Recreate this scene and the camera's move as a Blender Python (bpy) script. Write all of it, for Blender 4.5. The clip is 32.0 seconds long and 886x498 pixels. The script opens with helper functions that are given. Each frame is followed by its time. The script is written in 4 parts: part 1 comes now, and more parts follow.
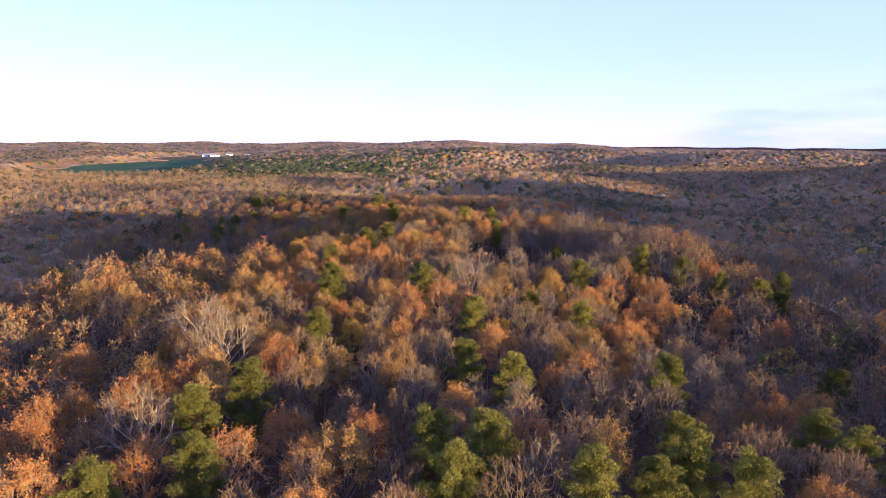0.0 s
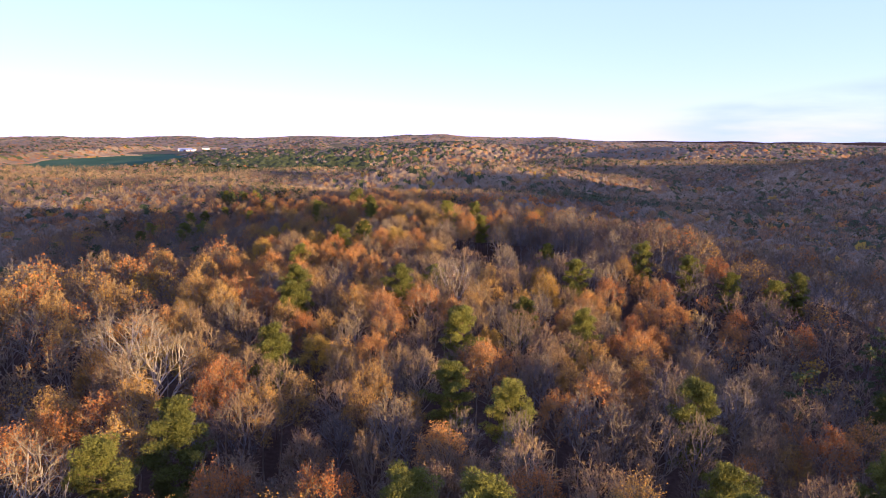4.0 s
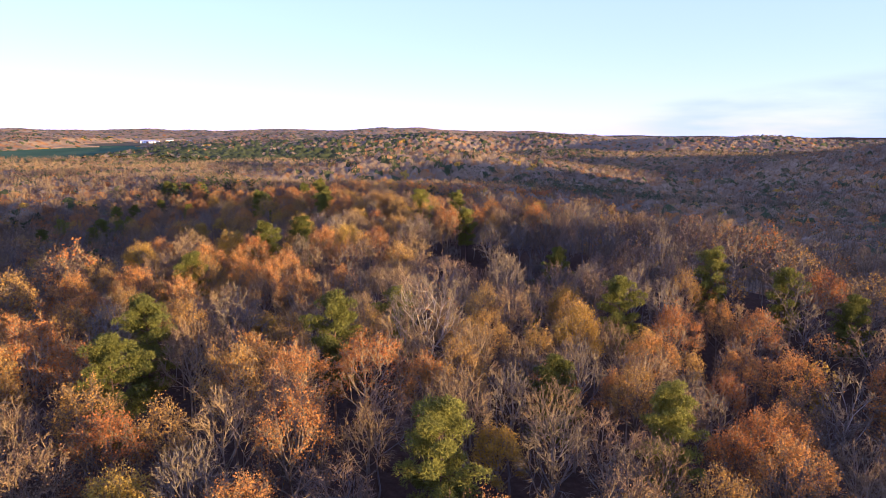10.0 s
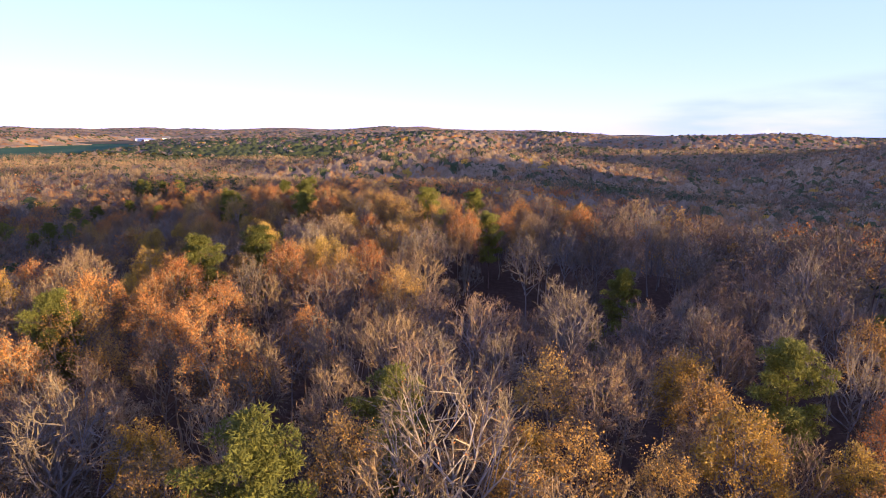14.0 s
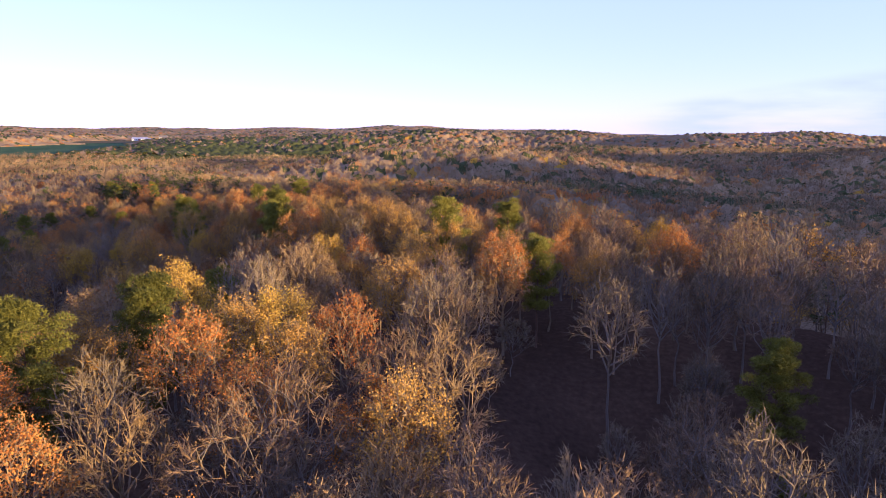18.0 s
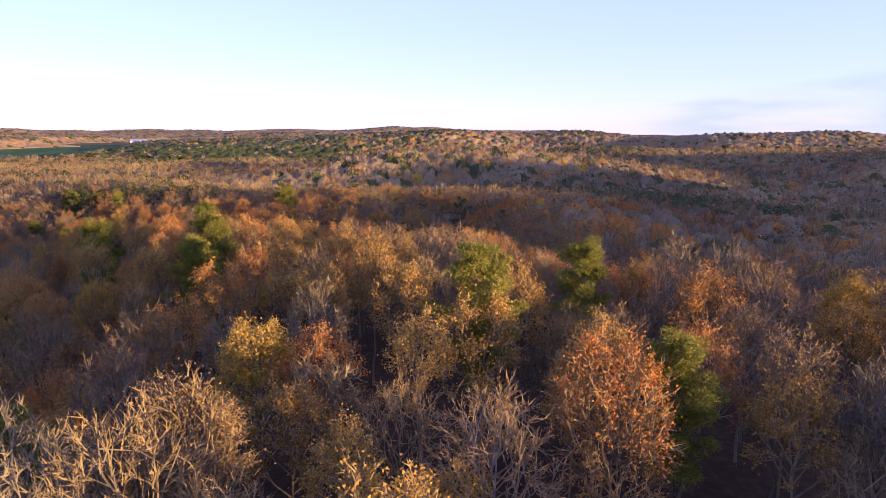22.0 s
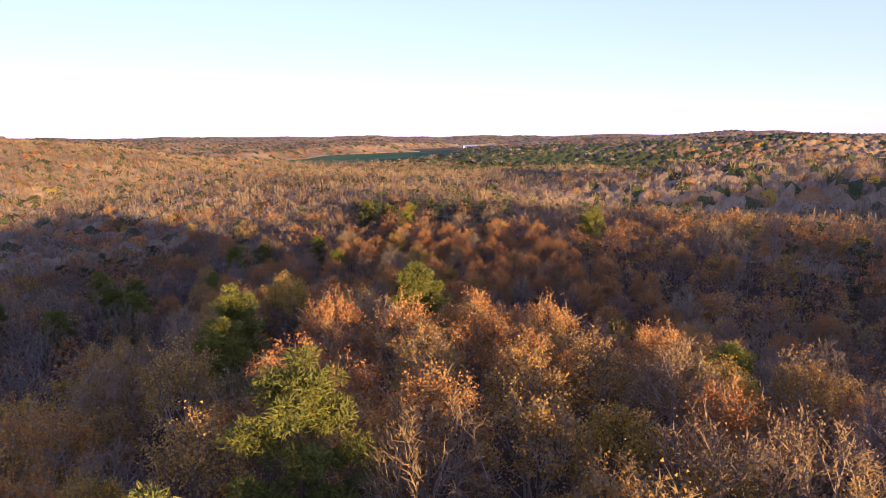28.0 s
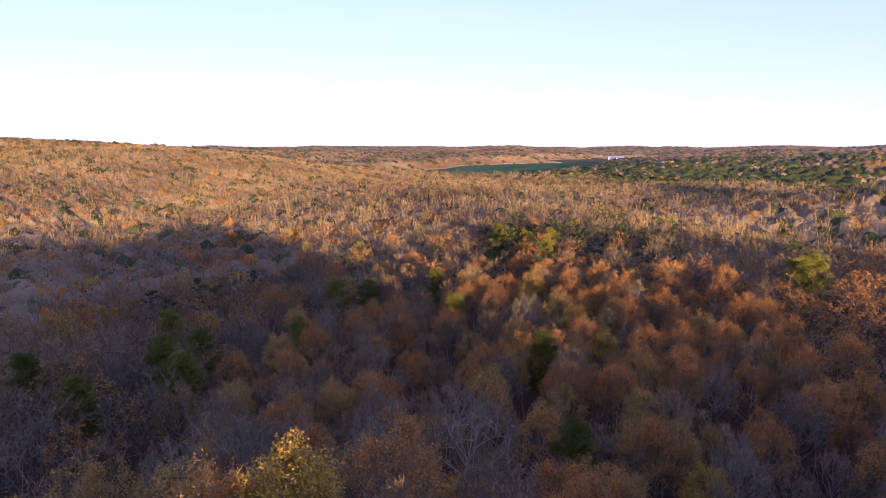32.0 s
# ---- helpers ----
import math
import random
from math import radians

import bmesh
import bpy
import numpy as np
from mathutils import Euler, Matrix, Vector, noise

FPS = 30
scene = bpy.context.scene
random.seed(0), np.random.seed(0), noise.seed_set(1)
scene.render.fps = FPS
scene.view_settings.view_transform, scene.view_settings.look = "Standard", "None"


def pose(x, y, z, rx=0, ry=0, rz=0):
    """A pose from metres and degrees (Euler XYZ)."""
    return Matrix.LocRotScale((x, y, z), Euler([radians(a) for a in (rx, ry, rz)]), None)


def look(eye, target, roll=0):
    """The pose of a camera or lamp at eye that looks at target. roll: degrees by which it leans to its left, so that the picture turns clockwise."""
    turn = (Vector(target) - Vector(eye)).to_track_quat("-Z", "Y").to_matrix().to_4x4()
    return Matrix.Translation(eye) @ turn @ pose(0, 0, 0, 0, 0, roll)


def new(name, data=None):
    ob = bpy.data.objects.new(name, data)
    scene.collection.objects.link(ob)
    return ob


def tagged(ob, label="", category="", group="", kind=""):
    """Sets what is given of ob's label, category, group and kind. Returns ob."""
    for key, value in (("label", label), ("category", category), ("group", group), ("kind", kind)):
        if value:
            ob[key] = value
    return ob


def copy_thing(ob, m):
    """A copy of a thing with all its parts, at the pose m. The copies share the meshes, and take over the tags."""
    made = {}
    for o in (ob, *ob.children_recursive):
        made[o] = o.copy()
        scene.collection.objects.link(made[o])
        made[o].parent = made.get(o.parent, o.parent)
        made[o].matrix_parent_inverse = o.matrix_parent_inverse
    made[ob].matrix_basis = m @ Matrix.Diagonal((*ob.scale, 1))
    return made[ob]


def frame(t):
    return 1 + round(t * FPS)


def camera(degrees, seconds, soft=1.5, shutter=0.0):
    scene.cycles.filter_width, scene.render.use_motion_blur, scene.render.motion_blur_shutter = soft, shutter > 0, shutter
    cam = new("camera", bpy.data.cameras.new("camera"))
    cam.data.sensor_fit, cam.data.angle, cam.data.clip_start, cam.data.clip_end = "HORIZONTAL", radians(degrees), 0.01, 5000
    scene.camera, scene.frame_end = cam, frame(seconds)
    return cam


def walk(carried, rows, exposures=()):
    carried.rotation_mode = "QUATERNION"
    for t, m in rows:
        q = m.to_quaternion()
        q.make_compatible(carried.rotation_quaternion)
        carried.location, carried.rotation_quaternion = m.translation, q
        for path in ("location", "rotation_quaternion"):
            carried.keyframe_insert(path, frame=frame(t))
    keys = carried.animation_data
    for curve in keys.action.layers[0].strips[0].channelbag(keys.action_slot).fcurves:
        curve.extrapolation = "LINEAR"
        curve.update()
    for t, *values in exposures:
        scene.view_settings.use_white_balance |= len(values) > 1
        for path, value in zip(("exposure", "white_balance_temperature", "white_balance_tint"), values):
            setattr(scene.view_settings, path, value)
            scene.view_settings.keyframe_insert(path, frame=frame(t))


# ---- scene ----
cam = camera(67.3, 32.0, 1.0)
PATH = [
    (0.0, pose(0.00, 0.00, 60.00) @ pose(0, 0, 0, 0, 0, 0.00) @ pose(0, 0, 0, 80.80) @ pose(0, 0, 0, 0, 0, 0.00)),
    (0.5, pose(0.00, 0.34, 60.16) @ pose(0, 0, 0, 0, 0, -0.20) @ pose(0, 0, 0, 80.70) @ pose(0, 0, 0, 0, 0, -0.07)),
    (1.0, pose(0.00, 1.31, 60.21) @ pose(0, 0, 0, 0, 0, -0.41) @ pose(0, 0, 0, 80.70) @ pose(0, 0, 0, 0, 0, -0.04)),
    (1.5, pose(0.10, 2.78, 60.08) @ pose(0, 0, 0, 0, 0, -0.61) @ pose(0, 0, 0, 80.60) @ pose(0, 0, 0, 0, 0, -0.10)),
    (2.0, pose(0.10, 4.59, 60.11) @ pose(0, 0, 0, 0, 0, -0.91) @ pose(0, 0, 0, 80.50) @ pose(0, 0, 0, 0, 0, -0.15)),
    (2.5, pose(0.10, 6.91, 59.95) @ pose(0, 0, 0, 0, 0, -1.22) @ pose(0, 0, 0, 80.50) @ pose(0, 0, 0, 0, 0, -0.11)),
    (4.5, pose(0.32, 18.60, 57.94) @ pose(0, 0, 0, 0, 0, -1.92) @ pose(0, 0, 0, 80.31) @ pose(0, 0, 0, 0, 0, -0.09)),
    (5.0, pose(0.53, 22.04, 57.49) @ pose(0, 0, 0, 0, 0, -2.43) @ pose(0, 0, 0, 80.31) @ pose(0, 0, 0, 0, 0, -0.11)),
    (5.5, pose(0.63, 25.68, 57.01) @ pose(0, 0, 0, 0, 0, -2.73) @ pose(0, 0, 0, 80.21) @ pose(0, 0, 0, 0, 0, -0.06)),
    (6.0, pose(0.94, 29.43, 56.51) @ pose(0, 0, 0, 0, 0, -3.04) @ pose(0, 0, 0, 80.11) @ pose(0, 0, 0, 0, 0, -0.11)),
    (6.5, pose(1.26, 33.39, 55.98) @ pose(0, 0, 0, 0, 0, -3.34) @ pose(0, 0, 0, 80.12) @ pose(0, 0, 0, 0, 0, -0.27)),
    (7.0, pose(1.57, 37.34, 55.44) @ pose(0, 0, 0, 0, 0, -3.44) @ pose(0, 0, 0, 80.02) @ pose(0, 0, 0, 0, 0, -0.35)),
    (7.5, pose(1.89, 41.50, 54.87) @ pose(0, 0, 0, 0, 0, -3.54) @ pose(0, 0, 0, 80.02) @ pose(0, 0, 0, 0, 0, -0.43)),
    (8.0, pose(2.21, 45.67, 54.31) @ pose(0, 0, 0, 0, 0, -3.54) @ pose(0, 0, 0, 80.02) @ pose(0, 0, 0, 0, 0, -0.33)),
    (8.5, pose(2.42, 49.95, 53.82) @ pose(0, 0, 0, 0, 0, -3.54) @ pose(0, 0, 0, 80.02) @ pose(0, 0, 0, 0, 0, -0.23)),
    (9.0, pose(2.52, 54.34, 53.33) @ pose(0, 0, 0, 0, 0, -3.54) @ pose(0, 0, 0, 80.02) @ pose(0, 0, 0, 0, 0, -0.13)),
    (9.5, pose(2.62, 58.62, 52.85) @ pose(0, 0, 0, 0, 0, -3.55) @ pose(0, 0, 0, 80.02) @ pose(0, 0, 0, 0, 0, -0.03)),
    (10.0, pose(2.73, 63.13, 52.43) @ pose(0, 0, 0, 0, 0, -3.55) @ pose(0, 0, 0, 79.92) @ pose(0, 0, 0, 0, 0, 0.07)),
    (10.5, pose(2.73, 67.62, 51.92) @ pose(0, 0, 0, 0, 0, -3.55) @ pose(0, 0, 0, 79.92) @ pose(0, 0, 0, 0, 0, 0.17)),
    (11.0, pose(2.73, 72.13, 51.51) @ pose(0, 0, 0, 0, 0, -3.55) @ pose(0, 0, 0, 79.92) @ pose(0, 0, 0, 0, 0, 0.17)),
    (11.5, pose(2.73, 76.63, 51.10) @ pose(0, 0, 0, 0, 0, -3.55) @ pose(0, 0, 0, 79.82) @ pose(0, 0, 0, 0, 0, 0.17)),
    (12.0, pose(2.73, 81.24, 50.67) @ pose(0, 0, 0, 0, 0, -3.45) @ pose(0, 0, 0, 79.82) @ pose(0, 0, 0, 0, 0, 0.15)),
    (12.5, pose(2.83, 85.87, 50.35) @ pose(0, 0, 0, 0, 0, -3.45) @ pose(0, 0, 0, 79.82) @ pose(0, 0, 0, 0, 0, 0.05)),
    (13.0, pose(2.83, 90.48, 49.92) @ pose(0, 0, 0, 0, 0, -3.45) @ pose(0, 0, 0, 79.92) @ pose(0, 0, 0, 0, 0, 0.05)),
    (13.5, pose(2.83, 94.97, 49.40) @ pose(0, 0, 0, 0, 0, -3.45) @ pose(0, 0, 0, 79.92) @ pose(0, 0, 0, 0, 0, 0.15)),
    (14.0, pose(2.83, 99.58, 48.98) @ pose(0, 0, 0, 0, 0, -3.35) @ pose(0, 0, 0, 79.92) @ pose(0, 0, 0, 0, 0, 0.13)),
    (14.5, pose(2.73, 104.21, 48.65) @ pose(0, 0, 0, 0, 0, -3.25) @ pose(0, 0, 0, 79.91) @ pose(0, 0, 0, 0, 0, 0.22)),
    (16.5, pose(2.63, 121.63, 48.25) @ pose(0, 0, 0, 0, 0, -3.25) @ pose(0, 0, 0, 79.80) @ pose(0, 0, 0, 0, 0, 0.00)),
    (17.0, pose(2.48, 126.27, 47.84) @ pose(0, 0, 0, 0, 0, -3.14) @ pose(0, 0, 0, 79.80) @ pose(0, 0, 0, 0, 0, -0.02)),
    (17.5, pose(2.48, 131.06, 47.53) @ pose(0, 0, 0, 0, 0, -3.14) @ pose(0, 0, 0, 79.80) @ pose(0, 0, 0, 0, 0, 0.08)),
    (18.0, pose(2.47, 135.69, 47.11) @ pose(0, 0, 0, 0, 0, -3.04) @ pose(0, 0, 0, 79.90) @ pose(0, 0, 0, 0, 0, 0.06)),
    (18.5, pose(2.47, 140.48, 46.80) @ pose(0, 0, 0, 0, 0, -2.94) @ pose(0, 0, 0, 79.90) @ pose(0, 0, 0, 0, 0, 0.05)),
    (19.0, pose(2.47, 145.19, 46.79) @ pose(0, 0, 0, 0, 0, -2.94) @ pose(0, 0, 0, 79.90) @ pose(0, 0, 0, 0, 0, 0.05)),
    (19.5, pose(2.46, 149.86, 46.64) @ pose(0, 0, 0, 0, 0, -2.84) @ pose(0, 0, 0, 79.90) @ pose(0, 0, 0, 0, 0, -0.07)),
    (20.0, pose(2.59, 154.56, 46.62) @ pose(0, 0, 0, 0, 0, -2.74) @ pose(0, 0, 0, 79.90) @ pose(0, 0, 0, 0, 0, -0.09)),
    (20.5, pose(2.58, 159.24, 46.47) @ pose(0, 0, 0, 0, 0, -2.64) @ pose(0, 0, 0, 79.90) @ pose(0, 0, 0, 0, 0, -0.11)),
    (21.0, pose(2.57, 163.81, 46.48) @ pose(0, 0, 0, 0, 0, -2.64) @ pose(0, 0, 0, 80.00) @ pose(0, 0, 0, 0, 0, -0.11)),
    (21.5, pose(2.70, 168.50, 46.46) @ pose(0, 0, 0, 0, 0, -2.53) @ pose(0, 0, 0, 80.00) @ pose(0, 0, 0, 0, 0, -0.13)),
    (22.0, pose(2.68, 173.05, 46.34) @ pose(0, 0, 0, 0, 0, -2.53) @ pose(0, 0, 0, 80.00) @ pose(0, 0, 0, 0, 0, -0.13)),
    (22.5, pose(2.66, 177.47, 46.30) @ pose(0, 0, 0, 0, 0, -0.50) @ pose(0, 0, 0, 80.01) @ pose(0, 0, 0, 0, 0, -0.19)),
    (23.0, pose(2.63, 181.76, 46.29) @ pose(0, 0, 0, 0, 0, 1.94) @ pose(0, 0, 0, 80.04) @ pose(0, 0, 0, 0, 0, -0.32)),
    (23.5, pose(2.61, 186.20, 46.33) @ pose(0, 0, 0, 0, 0, 4.68) @ pose(0, 0, 0, 80.10) @ pose(0, 0, 0, 0, 0, -0.30)),
    (24.0, pose(2.31, 190.49, 46.25) @ pose(0, 0, 0, 0, 0, 6.91) @ pose(0, 0, 0, 80.06) @ pose(0, 0, 0, 0, 0, -0.39)),
    (24.5, pose(2.02, 194.95, 46.28) @ pose(0, 0, 0, 0, 0, 8.23) @ pose(0, 0, 0, 80.20) @ pose(0, 0, 0, 0, 0, -0.42)),
    (25.0, pose(1.45, 199.28, 46.34) @ pose(0, 0, 0, 0, 0, 10.36) @ pose(0, 0, 0, 80.18) @ pose(0, 0, 0, 0, 0, -0.39)),
    (25.5, pose(0.75, 203.75, 46.37) @ pose(0, 0, 0, 0, 0, 12.09) @ pose(0, 0, 0, 80.26) @ pose(0, 0, 0, 0, 0, -0.38)),
    (27.5, pose(-1.46, 217.61, 46.53) @ pose(0, 0, 0, 0, 0, 21.60) @ pose(0, 0, 0, 80.53) @ pose(0, 0, 0, 0, 0, -0.47)),
    (28.0, pose(-2.87, 221.59, 46.66) @ pose(0, 0, 0, 0, 0, 24.73) @ pose(0, 0, 0, 80.57) @ pose(0, 0, 0, 0, 0, -0.47)),
    (28.5, pose(-4.28, 225.54, 46.65) @ pose(0, 0, 0, 0, 0, 27.86) @ pose(0, 0, 0, 80.64) @ pose(0, 0, 0, 0, 0, -0.45)),
    (29.0, pose(-5.84, 229.40, 46.81) @ pose(0, 0, 0, 0, 0, 31.19) @ pose(0, 0, 0, 80.76) @ pose(0, 0, 0, 0, 0, -0.45)),
    (29.5, pose(-7.67, 233.13, 46.98) @ pose(0, 0, 0, 0, 0, 35.31) @ pose(0, 0, 0, 80.89) @ pose(0, 0, 0, 0, 0, -0.34)),
    (30.0, pose(-9.63, 236.98, 47.00) @ pose(0, 0, 0, 0, 0, 38.51) @ pose(0, 0, 0, 80.95) @ pose(0, 0, 0, 0, 0, -0.27)),
    (30.5, pose(-11.86, 240.87, 47.16) @ pose(0, 0, 0, 0, 0, 39.11) @ pose(0, 0, 0, 81.03) @ pose(0, 0, 0, 0, 0, -0.15)),
    (31.0, pose(-14.36, 244.75, 47.17) @ pose(0, 0, 0, 0, 0, 39.11) @ pose(0, 0, 0, 81.13) @ pose(0, 0, 0, 0, 0, -0.05)),
    (31.5, pose(-17.14, 248.63, 47.06) @ pose(0, 0, 0, 0, 0, 39.31) @ pose(0, 0, 0, 81.25) @ pose(0, 0, 0, 0, 0, 0.02)),
    (32.0, pose(-19.78, 252.54, 47.21) @ pose(0, 0, 0, 0, 0, 36.60) @ pose(0, 0, 0, 81.44) @ pose(0, 0, 0, 0, 0, -0.02)),
]
walk(cam, PATH, [(0, 1.99, 4640, 27.5), (13, 1.98, 4640, 27.5), (21, 1.90, 4930, 28), (32, 1.89, 4930, 29.5)])

# ---- world, sun ----
SUN_TO = Vector((0.83, -0.56, 0.0)).normalized()     # the way to the sun, on the ground
SUN_UP = 3.8                                          # degrees above the horizon
world = bpy.data.worlds.new("sky")
scene.world = world
world.use_nodes = True
wn, wl = world.node_tree.nodes, world.node_tree.links
wn.clear()
sky = wn.new("ShaderNodeTexSky")
sky.sky_type = "NISHITA"
sky.sun_disc = False
sky.sun_elevation = radians(SUN_UP)
sky.sun_rotation = math.atan2(SUN_TO.x, SUN_TO.y)
sky.air_density, sky.dust_density, sky.ozone_density = 0.85, 0.0, 0.5
back = wn.new("ShaderNodeBackground")
back.inputs["Strength"].default_value = 0.064
wout = wn.new("ShaderNodeOutputWorld")
# a thin bank of cloud low in the north-east
coord, noise_c, sep = wn.new("ShaderNodeTexCoord"), wn.new("ShaderNodeTexNoise"), wn.new("ShaderNodeSeparateXYZ")
stretch = wn.new("ShaderNodeMapping")
stretch.inputs["Scale"].default_value = (6.0, 6.0, 34.0)
noise_c.inputs["Scale"].default_value, noise_c.inputs["Detail"].default_value = 1.0, 5.0
wl.new(coord.outputs["Generated"], stretch.inputs["Vector"])
wl.new(stretch.outputs[0], noise_c.inputs["Vector"])
wl.new(coord.outputs["Generated"], sep.inputs[0])


def band(value, a, b):
    n = wn.new("ShaderNodeMapRange")
    n.interpolation_type = "SMOOTHSTEP"
    n.inputs["From Min"].default_value, n.inputs["From Max"].default_value = a, b
    wl.new(value, n.inputs["Value"])
    return n.outputs[0]


def times(a, b):
    n = wn.new("ShaderNodeMath")
    n.operation = "MULTIPLY"
    wl.new(a, n.inputs[0])
    wl.new(b, n.inputs[1])
    return n.outputs[0]


slope = wn.new("ShaderNodeMath")          # the bank grows taller to the east
slope.operation = "MULTIPLY_ADD"
slope.inputs[1].default_value, slope.inputs[2].default_value = -0.16, 0.035
wl.new(sep.outputs["X"], slope.inputs[0])
height = wn.new("ShaderNodeMath")
wl.new(sep.outputs["Z"], height.inputs[0])
wl.new(slope.outputs[0], height.inputs[1])
cloud = times(times(band(sep.outputs["X"], 0.26, 0.42), band(height.outputs[0], 0.022, 0.004)), times(band(noise_c.outputs["Fac"], 0.25, 0.7), band(sep.outputs["Y"], 0.2, 0.5)))
veil = wn.new("ShaderNodeMix")
veil.data_type = "RGBA"
veil.inputs["B"].default_value = (3.3, 3.3, 3.6, 1)
wl.new(cloud, veil.inputs["Factor"])
haze = wn.new("ShaderNodeMix")             # an even pale blue mixed over the whole sky, added to turn the shade bluer
haze.data_type = "RGBA"
haze.inputs["Factor"].default_value = 0.5
haze.inputs["B"].default_value = (4.5, 4.6, 7.6, 1)
wl.new(sky.outputs[0], haze.inputs["A"])
wl.new(haze.outputs["Result"], veil.inputs["A"])
wl.new(veil.outputs["Result"], back.inputs["Color"])
wl.new(back.outputs[0], wout.inputs["Surface"])

sun = new("sun", bpy.data.lights.new("sun", "SUN"))
sun.data.energy, sun.data.angle, sun.data.color = 5.0, radians(0.6), (1.0, 0.60, 0.15)
sun.matrix_world = look((300, -160, 120), (300 - 100 * SUN_TO.x, -160 - 100 * SUN_TO.y, 120 - 100 * math.tan(radians(SUN_UP))))


# ---- materials ----
def ramp(nodes, stops):
    r = nodes.new("ShaderNodeValToRGB")
    r.color_ramp.elements[0].position, r.color_ramp.elements[0].color = stops[0][0], (*stops[0][1], 1)
    r.color_ramp.elements[1].position, r.color_ramp.elements[1].color = stops[-1][0], (*stops[-1][1], 1)
    for p, c in stops[1:-1]:
        r.color_ramp.elements.new(p).color = (*c, 1)
    return r


def plant(name, stops, patch=0.06, thin=0.0, rough=0.85, joined=False, fuzz=0.0):
    """Bark or leaves: a colour by tree, a drift of colour by place, a finer change from piece to piece."""
    m = bpy.data.materials.new(name)
    m.use_nodes = True
    n, l = m.node_tree.nodes, m.node_tree.links
    n.clear()
    out = n.new("ShaderNodeOutputMaterial")
    geo = n.new("ShaderNodeNewGeometry")
    info = n.new("ShaderNodeObjectInfo")
    big = n.new("ShaderNodeTexNoise")
    big.inputs["Scale"].default_value, big.inputs["Detail"].default_value = patch, 3.0
    l.new(geo.outputs["Position"], big.inputs["Vector"])
    a = n.new("ShaderNodeMath")
    a.operation = "MULTIPLY_ADD"
    a.inputs[1].default_value = 1.5 if joined else 0.7
    a.inputs[2].default_value = -0.45 if joined else -0.2
    l.new(big.outputs["Fac"], a.inputs[0])
    b = n.new("ShaderNodeMath")
    b.operation = "MULTIPLY_ADD"
    b.inputs[1].default_value = 0.3 if joined else 0.35
    l.new(geo.outputs["Random Per Island"], b.inputs[0])
    l.new(a.outputs[0], b.inputs[2])
    c = n.new("ShaderNodeMath")
    c.operation = "MULTIPLY_ADD"
    c.inputs[1].default_value = 0.0 if joined else 0.5
    l.new(info.outputs["Random"], c.inputs[0])
    l.new(b.outputs[0], c.inputs[2])
    r = ramp(n, stops)
    d = n.new("ShaderNodeBsdfPrincipled")
    if fuzz:                                # the fine broken surface of a crown of twigs
        fine, e, bump = n.new("ShaderNodeTexNoise"), n.new("ShaderNodeMath"), n.new("ShaderNodeBump")
        fine.inputs["Scale"].default_value, fine.inputs["Detail"].default_value, fine.inputs["Roughness"].default_value = 0.9, 4.0, 0.7
        squeeze = n.new("ShaderNodeMapping")
        squeeze.inputs["Scale"].default_value = (1, 1, 0.55)
        l.new(geo.outputs["Position"], squeeze.inputs["Vector"])
        l.new(squeeze.outputs[0], fine.inputs["Vector"])
        e.operation = "MULTIPLY_ADD"
        e.inputs[1].default_value = fuzz
        shift = n.new("ShaderNodeMath")
        shift.inputs[1].default_value = -0.5 * fuzz
        l.new(fine.outputs["Fac"], e.inputs[0])
        l.new(c.outputs[0], shift.inputs[0])
        l.new(shift.outputs[0], e.inputs[2])
        l.new(e.outputs[0], r.inputs[0])
        bump.inputs["Strength"].default_value, bump.inputs["Distance"].default_value = 0.9, 1.1
        l.new(fine.outputs["Fac"], bump.inputs["Height"])
        l.new(bump.outputs[0], d.inputs["Normal"])
    else:
        l.new(c.outputs[0], r.inputs[0])
    d.inputs["Roughness"].default_value = rough
    d.inputs["Specular IOR Level"].default_value = 0.2
    l.new(r.outputs[0], d.inputs["Base Color"])
    if thin:
        t = n.new("ShaderNodeBsdfTranslucent")
        mix = n.new("ShaderNodeMixShader")
        mix.inputs[0].default_value = thin
        l.new(r.outputs[0], t.inputs["Color"])
        l.new(d.outputs[0], mix.inputs[1])
        l.new(t.outputs[0], mix.inputs[2])
        l.new(mix.outputs[0], out.inputs["Surface"])
    else:
        l.new(d.outputs[0], out.inputs["Surface"])
    return m


BARK_TAN = [(0.0, (0.12, 0.086, 0.054)), (0.5, (0.23, 0.168, 0.10)), (1.0, (0.36, 0.27, 0.165))]
BARK_GREY = [(0.0, (0.10, 0.083, 0.066)), (0.5, (0.175, 0.143, 0.112)), (1.0, (0.28, 0.228, 0.175))]
BARK_PALE = [(0.0, (0.27, 0.22, 0.155)), (1.0, (0.47, 0.395, 0.29))]
BARK_PINE = [(0.0, (0.10, 0.06, 0.04)), (1.0, (0.22, 0.13, 0.08))]
TWIG = [(0.0, (0.17, 0.115, 0.055)), (0.5, (0.30, 0.205, 0.095)), (1.0, (0.44, 0.31, 0.14))]
TWIG_GREY = [(0.0, (0.14, 0.108, 0.067)), (1.0, (0.34, 0.262, 0.155))]
TWIG_RED = [(0.0, (0.16, 0.105, 0.062)), (1.0, (0.36, 0.24, 0.13))]
GOLD = [(0.0, (0.25, 0.145, 0.036)), (0.5, (0.43, 0.26, 0.052)), (1.0, (0.55, 0.36, 0.07))]
RUSSET = [(0.0, (0.13, 0.080, 0.042)), (0.5, (0.23, 0.148, 0.074)), (1.0, (0.34, 0.23, 0.115))]
